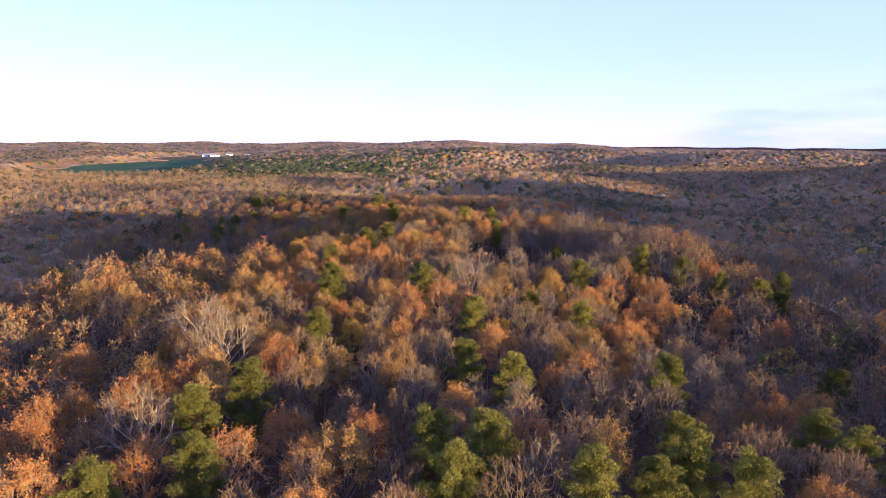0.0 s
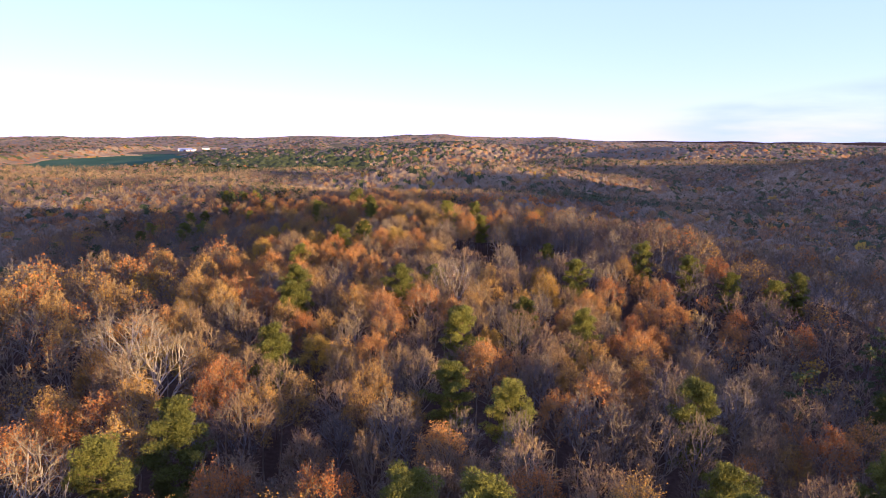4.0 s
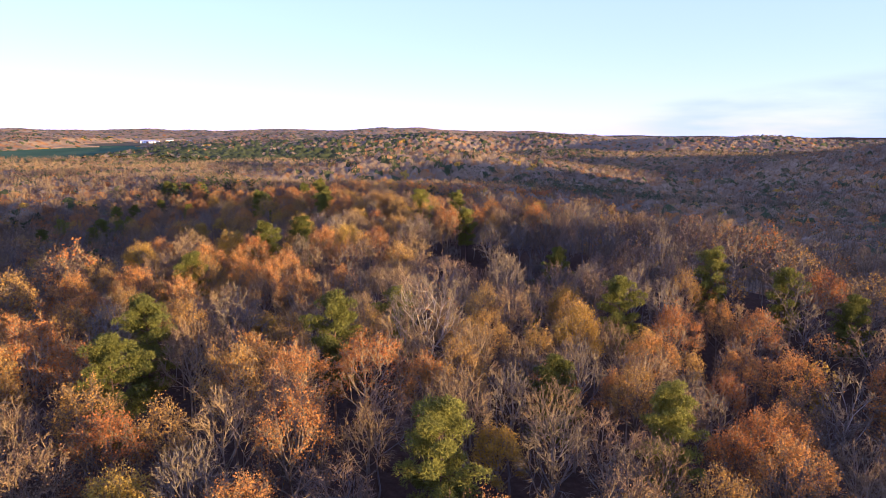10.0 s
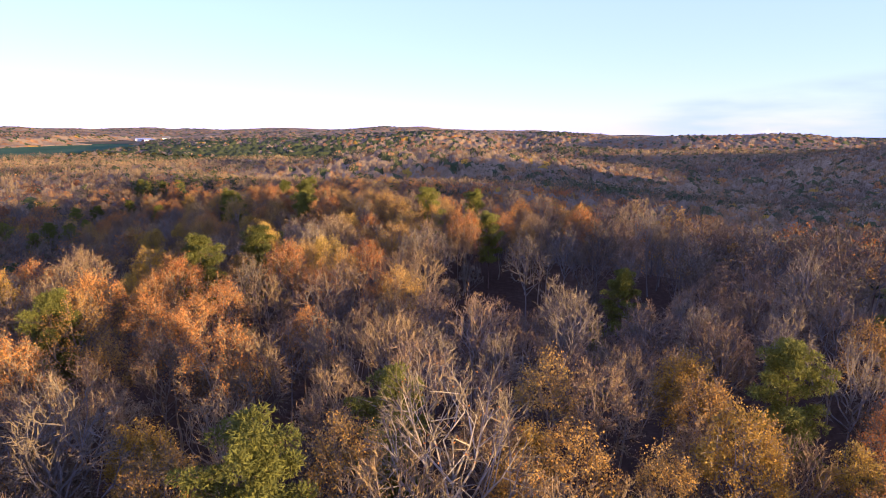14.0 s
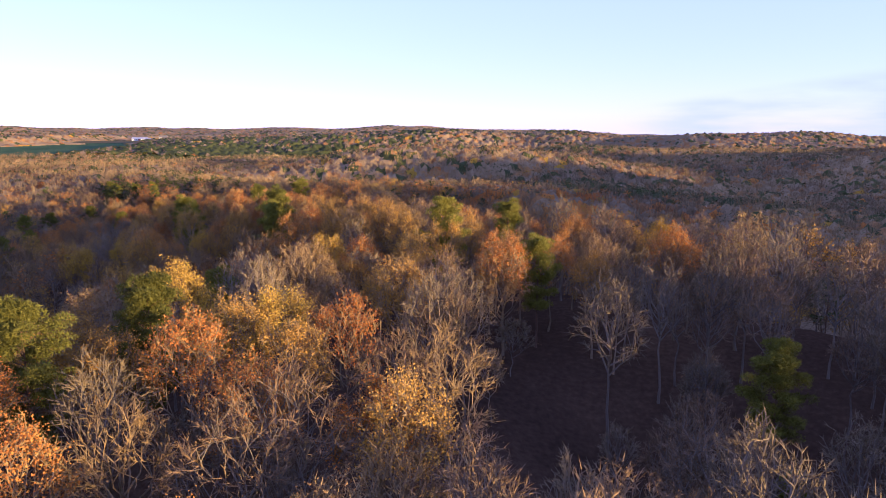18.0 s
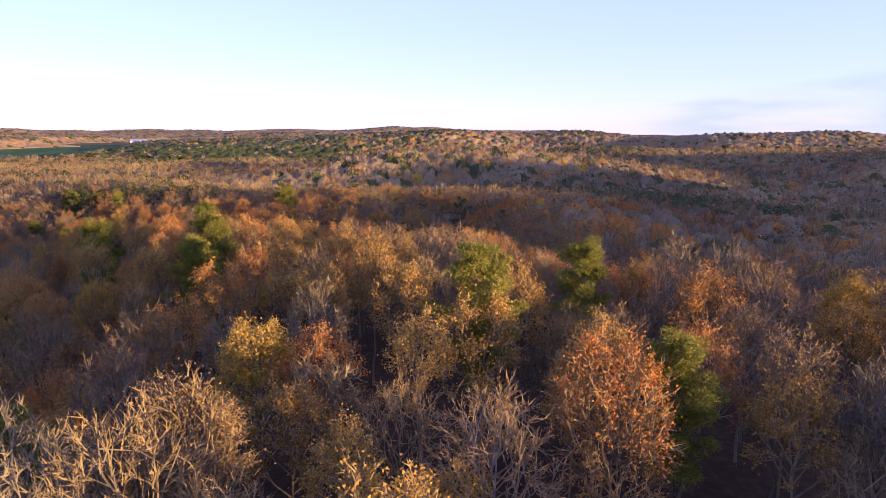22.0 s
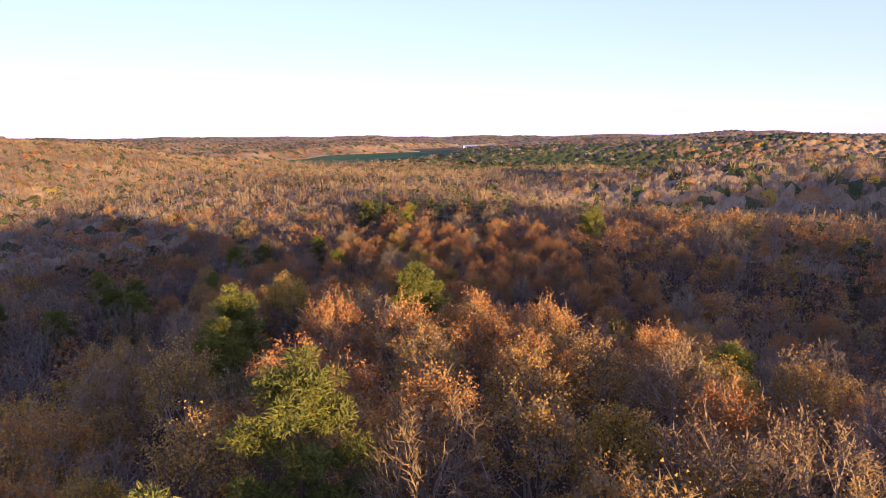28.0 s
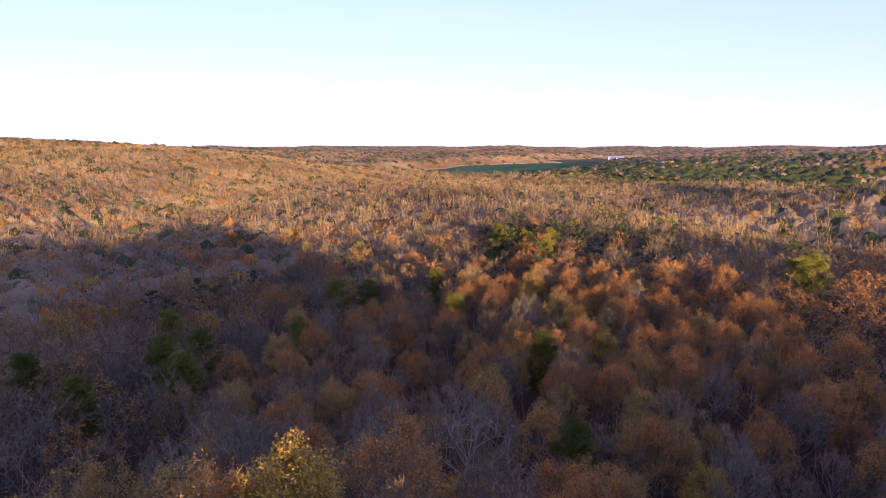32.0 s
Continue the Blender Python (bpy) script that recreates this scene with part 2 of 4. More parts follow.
ORANGE = [(0.0, (0.28, 0.105, 0.03)), (0.5, (0.46, 0.205, 0.045)), (1.0, (0.56, 0.32, 0.07))]
YELLOW = [(0.0, (0.26, 0.15, 0.025)), (0.5, (0.42, 0.27, 0.037)), (1.0, (0.52, 0.38, 0.06))]
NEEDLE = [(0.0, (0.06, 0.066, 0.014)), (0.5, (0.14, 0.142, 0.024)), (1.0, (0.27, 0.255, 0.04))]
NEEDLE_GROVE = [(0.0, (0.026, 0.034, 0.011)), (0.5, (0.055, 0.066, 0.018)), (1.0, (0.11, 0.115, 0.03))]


def tone(stops, deep, rich):
    """The same colours deeper and more saturated."""
    return [(p, tuple(deep * v ** rich for v in c)) for p, c in stops]


M = {}
for key, stops, thin in (("bark_tan", BARK_TAN, 0), ("bark_grey", BARK_GREY, 0), ("bark_pale", BARK_PALE, 0), ("bark_pine", BARK_PINE, 0),
                         ("twig", TWIG, 0), ("twig_grey", TWIG_GREY, 0), ("twig_red", TWIG_RED, 0), ("gold", GOLD, 0.3), ("russet", RUSSET, 0.25), ("orange", ORANGE, 0.3),
                         ("yellow", YELLOW, 0.3), ("needle", NEEDLE, 0.15)):
    stops = tone(stops, 1.0, 1.15) if thin else tone(stops, 0.62 if "twig" in key else 0.76, 1.0)
    M[key] = plant(key, stops, thin=thin)
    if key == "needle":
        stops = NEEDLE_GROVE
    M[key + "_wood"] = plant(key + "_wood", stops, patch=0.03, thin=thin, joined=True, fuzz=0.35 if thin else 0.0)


CANOPY_RUST = [(0.0, (0.12, 0.062, 0.022)), (0.5, (0.23, 0.12, 0.04)), (1.0, (0.34, 0.19, 0.06))]
CANOPY_BARE = [(0.0, (0.09, 0.066, 0.04)), (0.5, (0.20, 0.143, 0.075)), (1.0, (0.33, 0.235, 0.115))]
M["canopy_wood"] = plant("canopy_wood", CANOPY_BARE, patch=0.02, joined=True, fuzz=0.5)
M["canopy_rust_wood"] = plant("canopy_rust_wood", CANOPY_RUST, patch=0.02, joined=True, fuzz=0.5)


def earth(name, stops, scale):
    m = bpy.data.materials.new(name)
    m.use_nodes = True
    n, l = m.node_tree.nodes, m.node_tree.links
    b = n["Principled BSDF"]
    b.inputs["Roughness"].default_value = 0.95
    b.inputs["Specular IOR Level"].default_value = 0.0
    geo = n.new("ShaderNodeNewGeometry")
    big, fine, add = n.new("ShaderNodeTexNoise"), n.new("ShaderNodeTexNoise"), n.new("ShaderNodeMath")
    big.inputs["Scale"].default_value, big.inputs["Detail"].default_value = scale, 4.0
    fine.inputs["Scale"].default_value, fine.inputs["Detail"].default_value = 1.7, 5.0
    add.operation = "MULTIPLY_ADD"
    add.inputs[1].default_value = 0.5
    l.new(geo.outputs["Position"], big.inputs["Vector"])
    l.new(geo.outputs["Position"], fine.inputs["Vector"])
    l.new(fine.outputs["Fac"], add.inputs[0])
    half = n.new("ShaderNodeMath")
    half.operation = "MULTIPLY"
    half.inputs[1].default_value = 0.5
    l.new(big.outputs["Fac"], half.inputs[0])
    l.new(half.outputs[0], add.inputs[2])
    r = ramp(n, stops)
    l.new(add.outputs[0], r.inputs[0])
    l.new(r.outputs[0], b.inputs["Base Color"])
    bump = n.new("ShaderNodeBump")
    bump.inputs["Strength"].default_value, bump.inputs["Distance"].default_value = 0.6, 0.3
    l.new(fine.outputs["Fac"], bump.inputs["Height"])
    l.new(bump.outputs[0], b.inputs["Normal"])
    return m


LITTER = earth("leaf_litter", [(0.3, (0.03, 0.02, 0.014)), (0.5, (0.052, 0.034, 0.022)), (0.7, (0.09, 0.058, 0.035))], 0.05)
GRASS = earth("pasture_grass", [(0.3, (0.045, 0.075, 0.038)), (0.5, (0.065, 0.105, 0.05)), (0.7, (0.10, 0.13, 0.065))], 0.02)
STUBBLE = earth("dry_stubble", [(0.3, (0.09, 0.075, 0.04)), (0.5, (0.13, 0.105, 0.055)), (0.7, (0.17, 0.135, 0.07))], 0.02)


def plain(name, color, rough=0.6, metal=0.0):
    m = bpy.data.materials.new(name)
    m.use_nodes = True
    b = m.node_tree.nodes["Principled BSDF"]
    b.inputs["Base Color"].default_value = (*color, 1)
    b.inputs["Roughness"].default_value, b.inputs["Metallic"].default_value = rough, metal
    return m


# ---- the lie of the land ----
def step(a, b, v):
    t = np.clip((v - a) / (b - a), 0, 1)
    return t * t * (3 - 2 * t)


WAVES = [(random.uniform(0, 6.28), random.uniform(0.75, 1.3), random.uniform(0, 6.28)) for _ in range(14)]


def rolling(x, y, length, first, count):
    """Low hills of about that length from crest to crest, between -1 and 1."""
    s = 0
    for turn, stretch, shift in WAVES[first:first + count]:
        k = 2 * math.pi / (length * stretch)
        s = s + np.sin(k * (x * math.cos(turn) + y * math.sin(turn)) + shift)
    return s / count ** 0.5 / 1.4


# Hills and hollows beyond the ridge, and one unseen rise for shade: x, y, rise, half length, half width, turn of the
# long side from east
HILLS = [
    (35, 560, 13, 125, 36, 10), (430, 960, 20, 190, 110, 0), (250, 1110, 12, 150, 120, 0), (400, 575, 27, 80, 110, 0),
    (-45, 490, -8, 60, 60, 0), (230, 420, -5, 130, 170, 0), (85, 685, -9, 140, 55, 10), (-220, 310, -5, 110, 80, 0),
    # the rise at 210, -35 is out of view, added to shade the ridge's right
    (0, 375, 6, 110, 36, 0), (-115, 450, 5, 70, 50, 0), (57, 208, 4, 26, 24, 0), (210, -35, 22, 85, 60, 0), (20, 900, -13, 200, 150, 0),
]


def land(x, y):
    """Height of the ground at a place."""
    x, y = np.asarray(x, float), np.asarray(y, float)
    far = np.hypot(x, y - 150)
    east = step(-0.05, 0.5, x / (far + 1))
    z = 8.2 + (13 - 7 * east) * step(450, 1300, far) + (11 - 23 * east) * step(1200, 3000, far)
    z = z + (1.0 + 8.0 * step(260, 560, far)) * (1 - 0.5 * step(-150, -420, x)) * (1 - 0.45 * step(100, 400, x)) * rolling(x, y, 360, 0, 5)
    z = z + 4.5 * step(270, 430, far) * (1 - 0.4 * step(900, 1500, far)) * rolling(x, y, 190, 3, 6) + 8 * step(900, 1800, far) * rolling(x, y, 700, 5, 4)
    for hx, hy, rise, long, wide, turn in HILLS:
        c, q = math.cos(radians(turn)), math.sin(radians(turn))
        z = z + rise * np.exp(-(((x - hx) * c + (y - hy) * q) / long) ** 2 - (((y - hy) * c - (x - hx) * q) / wide) ** 2)
    # the long wooded ridge with its spur
    left = np.interp(y, [-400, 140, 172, 188, 205, 220, 240, 270, 340], [-105, -84, -45, -34, -18, -22, -38, -55, -76])
    right = np.interp(y, [-400, 140, 180, 220, 245, 270, 330], [150, 135, 98, 56, 34, 22, -14])
    crest = np.interp(y, [80, 140, 180, 215, 245, 270, 282, 293, 305, 350], [12.0, 13.0, 15.5, 16.5, 15.0, 13.0, 10.0, 3.0, 0.5, 0.0])
    ridge = step(-30, 22, x - left) * step(-38, 26, right - x)
    z = z + ridge * (crest - 0.05 * np.clip(x, -110, 110) * (1 - step(150, 230, y)) - 0.07 * np.clip(x, 0, 80) * step(170, 220, y)) + 1.0 * ridge * rolling(x, y, 70, 9, 4)
    # higher ground beyond the spur
    z = z + 6.5 * step(338, 430, y + 0.12 * x) * (1 - 0.5 * step(60, 200, x))
    # an unseen hill added on the sun's side, out of which the valley's shade comes
    z = z + 45 * np.exp(-((x - 480) / 150) ** 2) * step(-190, -80, y) * (1 - step(220, 400, y)) - 3 * np.exp(-((x - 160) / 110) ** 2 - ((y - 400) / 110) ** 2)
    # a hollow on the ridge, and the dip before the pasture
    z = z + 6.0 * np.exp(-((x - 54) / 13) ** 2 - ((y - 163) / 14) ** 2) - 8 * np.exp(-((x - 27) / 17) ** 2 - ((y - 181) / 17) ** 2) - 14 * np.exp(-((x + 340) / 190) ** 2 - ((y - 700) / 130) ** 2)
    z = z - 3 * np.exp(-((x + 190) / 90) ** 2 - ((y - 395) / 90) ** 2)
    # a dip on the ridge's sunward side, a rise on the other
    z = z - 4 * np.exp(-((x - 46) / 20) ** 2 - ((y - 108) / 26) ** 2) + 2.5 * np.exp(-((x + 32) / 16) ** 2 - ((y - 85) / 22) ** 2)
    # the slope across the valley to the west
    z = z + 24 * step(-285, -500, x) * np.exp(-((y - 420) / 330) ** 2)
    # pasture
    flat = np.exp(-((x + 430) / 220) ** 2 - ((y - 1000) / 230) ** 2)
    z = z * (1 - flat) + (13.5 + 0.032 * (y - 800)) * flat
    farm = np.exp(-(((x + 455) / 190) ** 2 + ((y - 1350) / 190) ** 2) ** 2)
    return z * (1 - farm) + 28 * farm


def clearance(x, y):
    """Below 0 where no wood grows, the pastures and the farm; it grows with the distance from them."""
    wob = 25 * np.sin(x * 0.031) + 18 * np.sin(y * 0.043 + 1)
    a = ((x + 445 + 0.5 * wob) / 98) ** 2 + ((y - 985 + wob) / 190) ** 2
    b = ((x + 450) / 105) ** 2 + ((y - 1330) / 165) ** 2
    c = ((x + 130) / 130) ** 2 + ((y - 1500 + wob) / 120) ** 2
    return np.minimum(np.minimum(a, b), c) - 1


def open_land(x, y):
    return clearance(x, y) < 0


def mesh_of(name, verts, faces, mats, index=None, smooth=False):
    """A mesh of triangles from arrays."""
    verts, faces = np.asarray(verts, np.float32), np.asarray(faces, np.int32)
    me = bpy.data.meshes.new(name)
    me.vertices.add(len(verts))
    me.vertices.foreach_set("co", verts.ravel())
    k = faces.shape[1]
    me.loops.add(faces.size)
    me.loops.foreach_set("vertex_index", faces.ravel())
    me.polygons.add(len(faces))
    me.polygons.foreach_set("loop_start", np.arange(0, faces.size, k, dtype=np.int32))
    me.polygons.foreach_set("loop_total", np.full(len(faces), k, np.int32))
    for m in mats:
        me.materials.append(m)
    if index is not None:
        me.polygons.foreach_set("material_index", np.asarray(index, np.int32))
    me.polygons.foreach_set("use_smooth", np.full(len(faces), smooth))
    me.update(calc_edges=True)
    return me


def sheet(name, xs, ys, lift, mat, keep=None):
    gx, gy = np.meshgrid(xs, ys)
    gz = land(gx, gy) + lift
    v = np.stack([gx.ravel(), gy.ravel(), gz.ravel()], 1)
    nx = len(xs)
    i = np.arange((len(ys) - 1) * (nx - 1))
    a = (i // (nx - 1)) * nx + i % (nx - 1)
    f = np.stack([a, a + 1, a + nx + 1, a + nx], 1)
    if keep is not None:
        mid = v[f].mean(1)
        f = f[keep(mid[:, 0], mid[:, 1])]
    return new(name, mesh_of(name, v, f, [mat], smooth=True))


u = np.linspace(-1, 1, 280)
spread = np.sinh(u * 5.2) / np.sinh(5.2) * 4850
tagged(sheet("ground", spread - 10, spread + 180, 0.0, LITTER), "hilly forest floor covered in brown leaf litter", "ground", kind="structure")
tagged(sheet("pasture", np.arange(-620, -180, 7.0), np.arange(760, 1210, 7.0), 0.35, GRASS, lambda x, y: open_land(x, y) & (y < 1200)),
       "green pasture between woods in the valley", "field", kind="structure")
tagged(sheet("farm_field", np.arange(-660, 40, 8.0), np.arange(1196, 1660, 8.0), 0.35, STUBBLE, lambda x, y: open_land(x, y) & (y > 1200)),
       "dry straw-coloured field round the far farm", "field", kind="structure")


# ---- trees ----
class Shape:
    """Triangles gathered for one part of a tree."""
    def __init__(self):
        self.v, self.f = [], []

    def tube(self, path, radii, n):
        base = len(self.v)
        for k, (p, r) in enumerate(zip(path, radii)):
            d = (path[min(k + 1, len(path) - 1)] - path[max(k - 1, 0)]).normalized()
            e = d.orthogonal().normalized()
            g = d.cross(e)
            for s in range(n):
                t = 2 * math.pi * s / n
                self.v.append(p + (e * math.cos(t) + g * math.sin(t)) * r)
        for k in range(len(path) - 1):
            for s in range(n):
                a, b = base + k * n + s, base + k * n + (s + 1) % n
                self.f += [(a, b, b + n), (a, b + n, a + n)]

    def sliver(self, p, q, w, rng):
        d = q - p
        e = d.cross(Vector((rng.gauss(0, 1), rng.gauss(0, 1), rng.gauss(0, 1)))).normalized() * w
        k = len(self.v)
        self.v += [p - e, p + e, q]
        self.f.append((k, k + 1, k + 2))

    def leaf(self, p, size, rng, up=0.3, out=None):
        a = Vector((rng.gauss(0, 1), rng.gauss(0, 1), rng.gauss(0, 1) + up))
        a = (a * 0.28 + out * 1.2 if out else a).normalized()
        e = a.orthogonal().normalized()
        g = a.cross(e)
        t = rng.uniform(0, 6.28)
        k = len(self.v)
        for s, r in ((0, 1.0), (2.0, 0.8), (4.1, 0.9)):
            self.v.append(p + (e * math.cos(t + s) + g * math.sin(t + s)) * size * r)
        self.f.append((k, k + 1, k + 2))


def around(d, angle, turn):
    """The direction d bent away by an angle, at a turn about d."""
    e = d.orthogonal().normalized()
    g = d.cross(e)
    return (d * math.cos(angle) + (e * math.cos(turn) + g * math.sin(turn)) * math.sin(angle)).normalized()


UP = Vector((0, 0, 1))
# detail: limbs, branches a limb, branchlets a branch, twigs a branchlet, leaves a branchlet, size of a leaf, width of a twig
FULL = dict(limbs=12, subs=6, lets=5, twigs=4, leaf=0.072, wide=1.0, sides=5, tuft=190)
HALF = dict(limbs=8, subs=4, lets=4, twigs=3, leaf=0.19, wide=1.9, sides=3, tuft=14)


def broadleaf(seed, high=18.0, wide=4.0, low=0.34, leaves=0.0, detail=FULL, fan=1.0, topheavy=0.0):
    """A deciduous tree: trunk, limbs that fan out into a rounded crown, twigs and, where it still has them, leaves."""
    rng = random.Random(seed)
    trunk, limbs, twigs, crown = Shape(), Shape(), Shape(), Shape()
    D = detail
    top = high * 0.74
    lean = Vector((rng.gauss(0, 0.3), rng.gauss(0, 0.3), 0))
    spine = [Vector((rng.gauss(0, 0.10), rng.gauss(0, 0.10), 0)) * (k > 0) + lean * (k / 6) + UP * (top * k / 6) for k in range(7)]
    girth = high * 0.0092
    trunk.tube(spine, [girth * (1.25 if k == 0 else 1 - 0.14 * k) for k in range(7)], max(D["sides"], 3))
    heart = Vector((lean.x, lean.y, high * 0.60))
    tall = high * 0.40
    lobes = [(rng.uniform(0, 6.28), rng.uniform(0.0, 0.26)) for _ in range(4)]

    def skin(d, r):
        """A place on the crown's outer skin, in the direction d."""
        d = d.normalized()
        turn = math.atan2(d.y, d.x)
        bulge = 0.86 + sum(w * math.exp(2.5 * (math.cos(turn - t) - 1)) for t, w in lobes)
        return heart + Vector((d.x * wide * bulge, d.y * wide * bulge, d.z * tall)) * r

    for i in range(D["limbs"]):
        f = (i + 0.5) / D["limbs"]
        turn = i * 2.4 + rng.uniform(-0.35, 0.35)
        rise = math.asin(min(max(0.06 + 0.90 * f ** (1.1 / fan), 0.0), 0.97))
        d = Vector((math.cos(turn) * math.cos(rise), math.sin(turn) * math.cos(rise), math.sin(rise)))
        tip = skin(d, rng.uniform(0.74, 0.92))
        h = high * (low + (0.68 - low) * (0.15 + 0.85 * f) * rng.uniform(0.8, 1.0))
        k = min(h / top * 6, 5.999)
        root = spine[int(k)].lerp(spine[int(k) + 1], k - int(k))
        reach = (tip - root).length
        bow = Vector((d.x, d.y, 0)) * reach * 0.13
        p = [root]
        for a in (0.34, 0.68):
            p.append(root.lerp(tip, a) + bow * (1 - abs(2 * a - 1)) + Vector((rng.gauss(0, 0.05), rng.gauss(0, 0.05), rng.gauss(0, 0.03))) * reach)
        p.append(tip)
        r = girth * (0.60 - 0.16 * f)
        limbs.tube(p, [r, r * 0.80, r * 0.60, r * 0.36], max(D["sides"] - 1, 3))
        for j in range(D["subs"]):
            a = 0.38 + 0.56 * (j + rng.random() * 0.7) / D["subs"]
            k = min(int(a * 3), 2)
            q = p[k].lerp(p[k + 1], a * 3 - k)
            away = d + Vector((rng.gauss(0, 0.36), rng.gauss(0, 0.36), rng.gauss(0.06, 0.30)))
            away.z = max(away.z, -0.12)
            q3 = skin(away, rng.uniform(0.74, 0.97))
            q2 = q.lerp(q3, 0.5) + Vector((rng.gauss(0, 0.07), rng.gauss(0, 0.07), rng.gauss(0.02, 0.05))) * (q3 - q).length
            if D is FULL:
                limbs.tube([q, q2, q3], [r * 0.50, r * 0.38, r * 0.20], 3)
            else:
                limbs.sliver(q, q3, r * 0.55, rng)
            for m in range(D["lets"]):
                b = 0.3 + 0.7 * (m + rng.uniform(0.2, 1)) / D["lets"]
                s0 = q.lerp(q2, b * 2) if b < 0.5 else q2.lerp(q3, b * 2 - 1)
                g = (s0 - heart).normalized() * 0.75 + (q3 - q).normalized() * 0.6 + UP * 0.22
                g = around(g.normalized(), radians(rng.uniform(10, 50)), rng.uniform(0, 6.28))
                s1 = s0 + g * rng.uniform(0.55, 1.05) * wide / 3.5
                twigs.sliver(s0, s1, 0.032 * D["wide"], rng)
                for w in range(D["twigs"]):
                    c = s0.lerp(s1, rng.uniform(0.25, 1.0))
                    twigs.sliver(c, c + around(g, radians(rng.uniform(15, 55)), rng.uniform(0, 6.28)) * rng.uniform(0.35, 0.75) * wide / 3.3, 0.022 * D["wide"], rng)
                here = leaves * (1.0 if rng.random() > topheavy * (1 - f) * 1.3 else 0.1)
                count = int(here + rng.random())
                for w in range(count):
                    c = s0.lerp(s1, rng.uniform(0.3, 1.15)) + Vector((rng.gauss(0, 0.22), rng.gauss(0, 0.22), rng.gauss(0, 0.2)))
                    crown.leaf(c, D["leaf"] * rng.uniform(0.7, 1.35), rng)
    return trunk, limbs, twigs, crown


def pine(seed, high=19.0, wide=3.2, low=0.42, detail=FULL, cone=0.0):
    """A pine or cedar: trunk, limbs, and tufts of needles."""
    rng = random.Random(seed)
    trunk, limbs, twigs, crown = Shape(), Shape(), Shape(), Shape()
    girth = high * 0.0105
    spine = [Vector((rng.gauss(0, 0.07), rng.gauss(0, 0.07), 0)) * (k > 0) + UP * (high * 0.97 * k / 5) for k in range(6)]
    trunk.tube(spine, [girth * (1 - 0.17 * k) for k in range(6)], max(detail["sides"], 3))
    many = 26 if detail is FULL else 11
    for i in range(many):
        f = (i + rng.random() * 0.7) / many
        h = high * (low + (0.97 - low) * f)
        shape = (1 - f) ** 0.75 if cone else (math.sin(math.pi * (0.16 + 0.80 * f)) ** 0.7)
        reach = wide * max(shape, 0.12) * rng.uniform(0.72, 1.18)
        turn = i * 2.4 + rng.uniform(-0.5, 0.5)
        rise = radians(rng.uniform(-6, 14) + 38 * f)
        d = Vector((math.cos(turn) * math.cos(rise), math.sin(turn) * math.cos(rise), math.sin(rise)))
        p = Vector((0, 0, h))
        q = p + d * reach
        (trunk if cone else limbs).tube([p, p.lerp(q, 0.55) + UP * 0.06, q], [girth * 0.3, girth * 0.2, girth * 0.06], 3)
        tufts = (6 if detail is FULL else 3)
        for j in range(tufts):
            a = (0.1 if cone else 0.3) + 0.75 * (j + rng.random()) / tufts
            c = p.lerp(q, a) + Vector((rng.gauss(0, 0.26), rng.gauss(0, 0.26), rng.gauss(0.1, 0.14))) * (wide / 3)
            size = rng.uniform(0.42, 0.72) * (wide / 2.6)
            for k in range(detail["tuft"]):
                n = Vector((rng.gauss(0, 1), rng.gauss(0, 1), rng.gauss(0.45, 0.8))).normalized()
                spot = c + Vector((n.x, n.y, n.z * 0.7)) * size * rng.uniform(0.55, 1.05)
                if detail is FULL:
                    crown.sliver(spot, spot + around(n, radians(rng.uniform(20, 75)), rng.uniform(0, 6.28)) * rng.uniform(0.14, 0.30), 0.03, rng)
                else:
                    crown.leaf(spot, 0.26 * rng.uniform(0.7, 1.3), rng, 0.9, n)
    return trunk, limbs, twigs, crown


KINDS = {
    # name: maker, settings, bark, twigs, leaves, label
    "bare_oak": (broadleaf, dict(high=13, wide=2.95, leaves=0.5), "bark_tan", "twig", "russet", "leafless oak with spreading tan limbs and fine twigs"),
    "bare_hickory": (broadleaf, dict(high=13.5, wide=2.54, low=0.38, leaves=0.0, fan=1.1), "bark_grey", "twig_grey", "russet", "bare grey hickory with upswept branches"),
    "bare_maple": (broadleaf, dict(high=12.5, wide=2.79, low=0.34, leaves=0.3), "bark_grey", "twig_red", "russet", "leafless maple with a rounded haze of reddish twigs"),
    "golden_oak": (broadleaf, dict(high=12.5, wide=2.307, leaves=11.0), "bark_tan", "twig", "gold", "oak with thin golden-tan autumn leaves"),
    "brown_oak": (broadleaf, dict(high=12.5, wide=2.71, leaves=7.0), "bark_tan", "twig", "russet", "oak with thin russet-brown autumn leaves"),
    "orange_oak": (broadleaf, dict(high=12.5, wide=2.8, leaves=19.0, topheavy=0.65), "bark_tan", "twig", "orange", "oak with bright orange autumn leaves in its top"),
    "yellow_hickory": (broadleaf, dict(high=12.5, wide=2.46, leaves=26.0), "bark_grey", "twig", "yellow", "hickory in full yellow autumn leaf"),
    "pale_sycamore": (broadleaf, dict(high=15, wide=4.3, low=0.3, leaves=0.3), "bark_pale", "twig_grey", "orange", "tall leafless sycamore with pale cream limbs"),
    "pine": (pine, dict(high=13.4, wide=2.55, low=0.36), "bark_pine", "twig", "needle", "green pine with a rounded irregular crown"),
    "cedar": (pine, dict(high=9.5, wide=1.7, low=0.1, cone=1.0), "bark_pine", "twig", "needle", "dense cone-shaped dark green cedar"),
    "understorey_tree": (broadleaf, dict(high=6, wide=1.7, low=0.25, leaves=0.5), "bark_grey", "twig_grey", "russet", "small bare grey tree under the taller ones"),
}
PART_NAMES = ("trunk", "branchwork", "foliage")


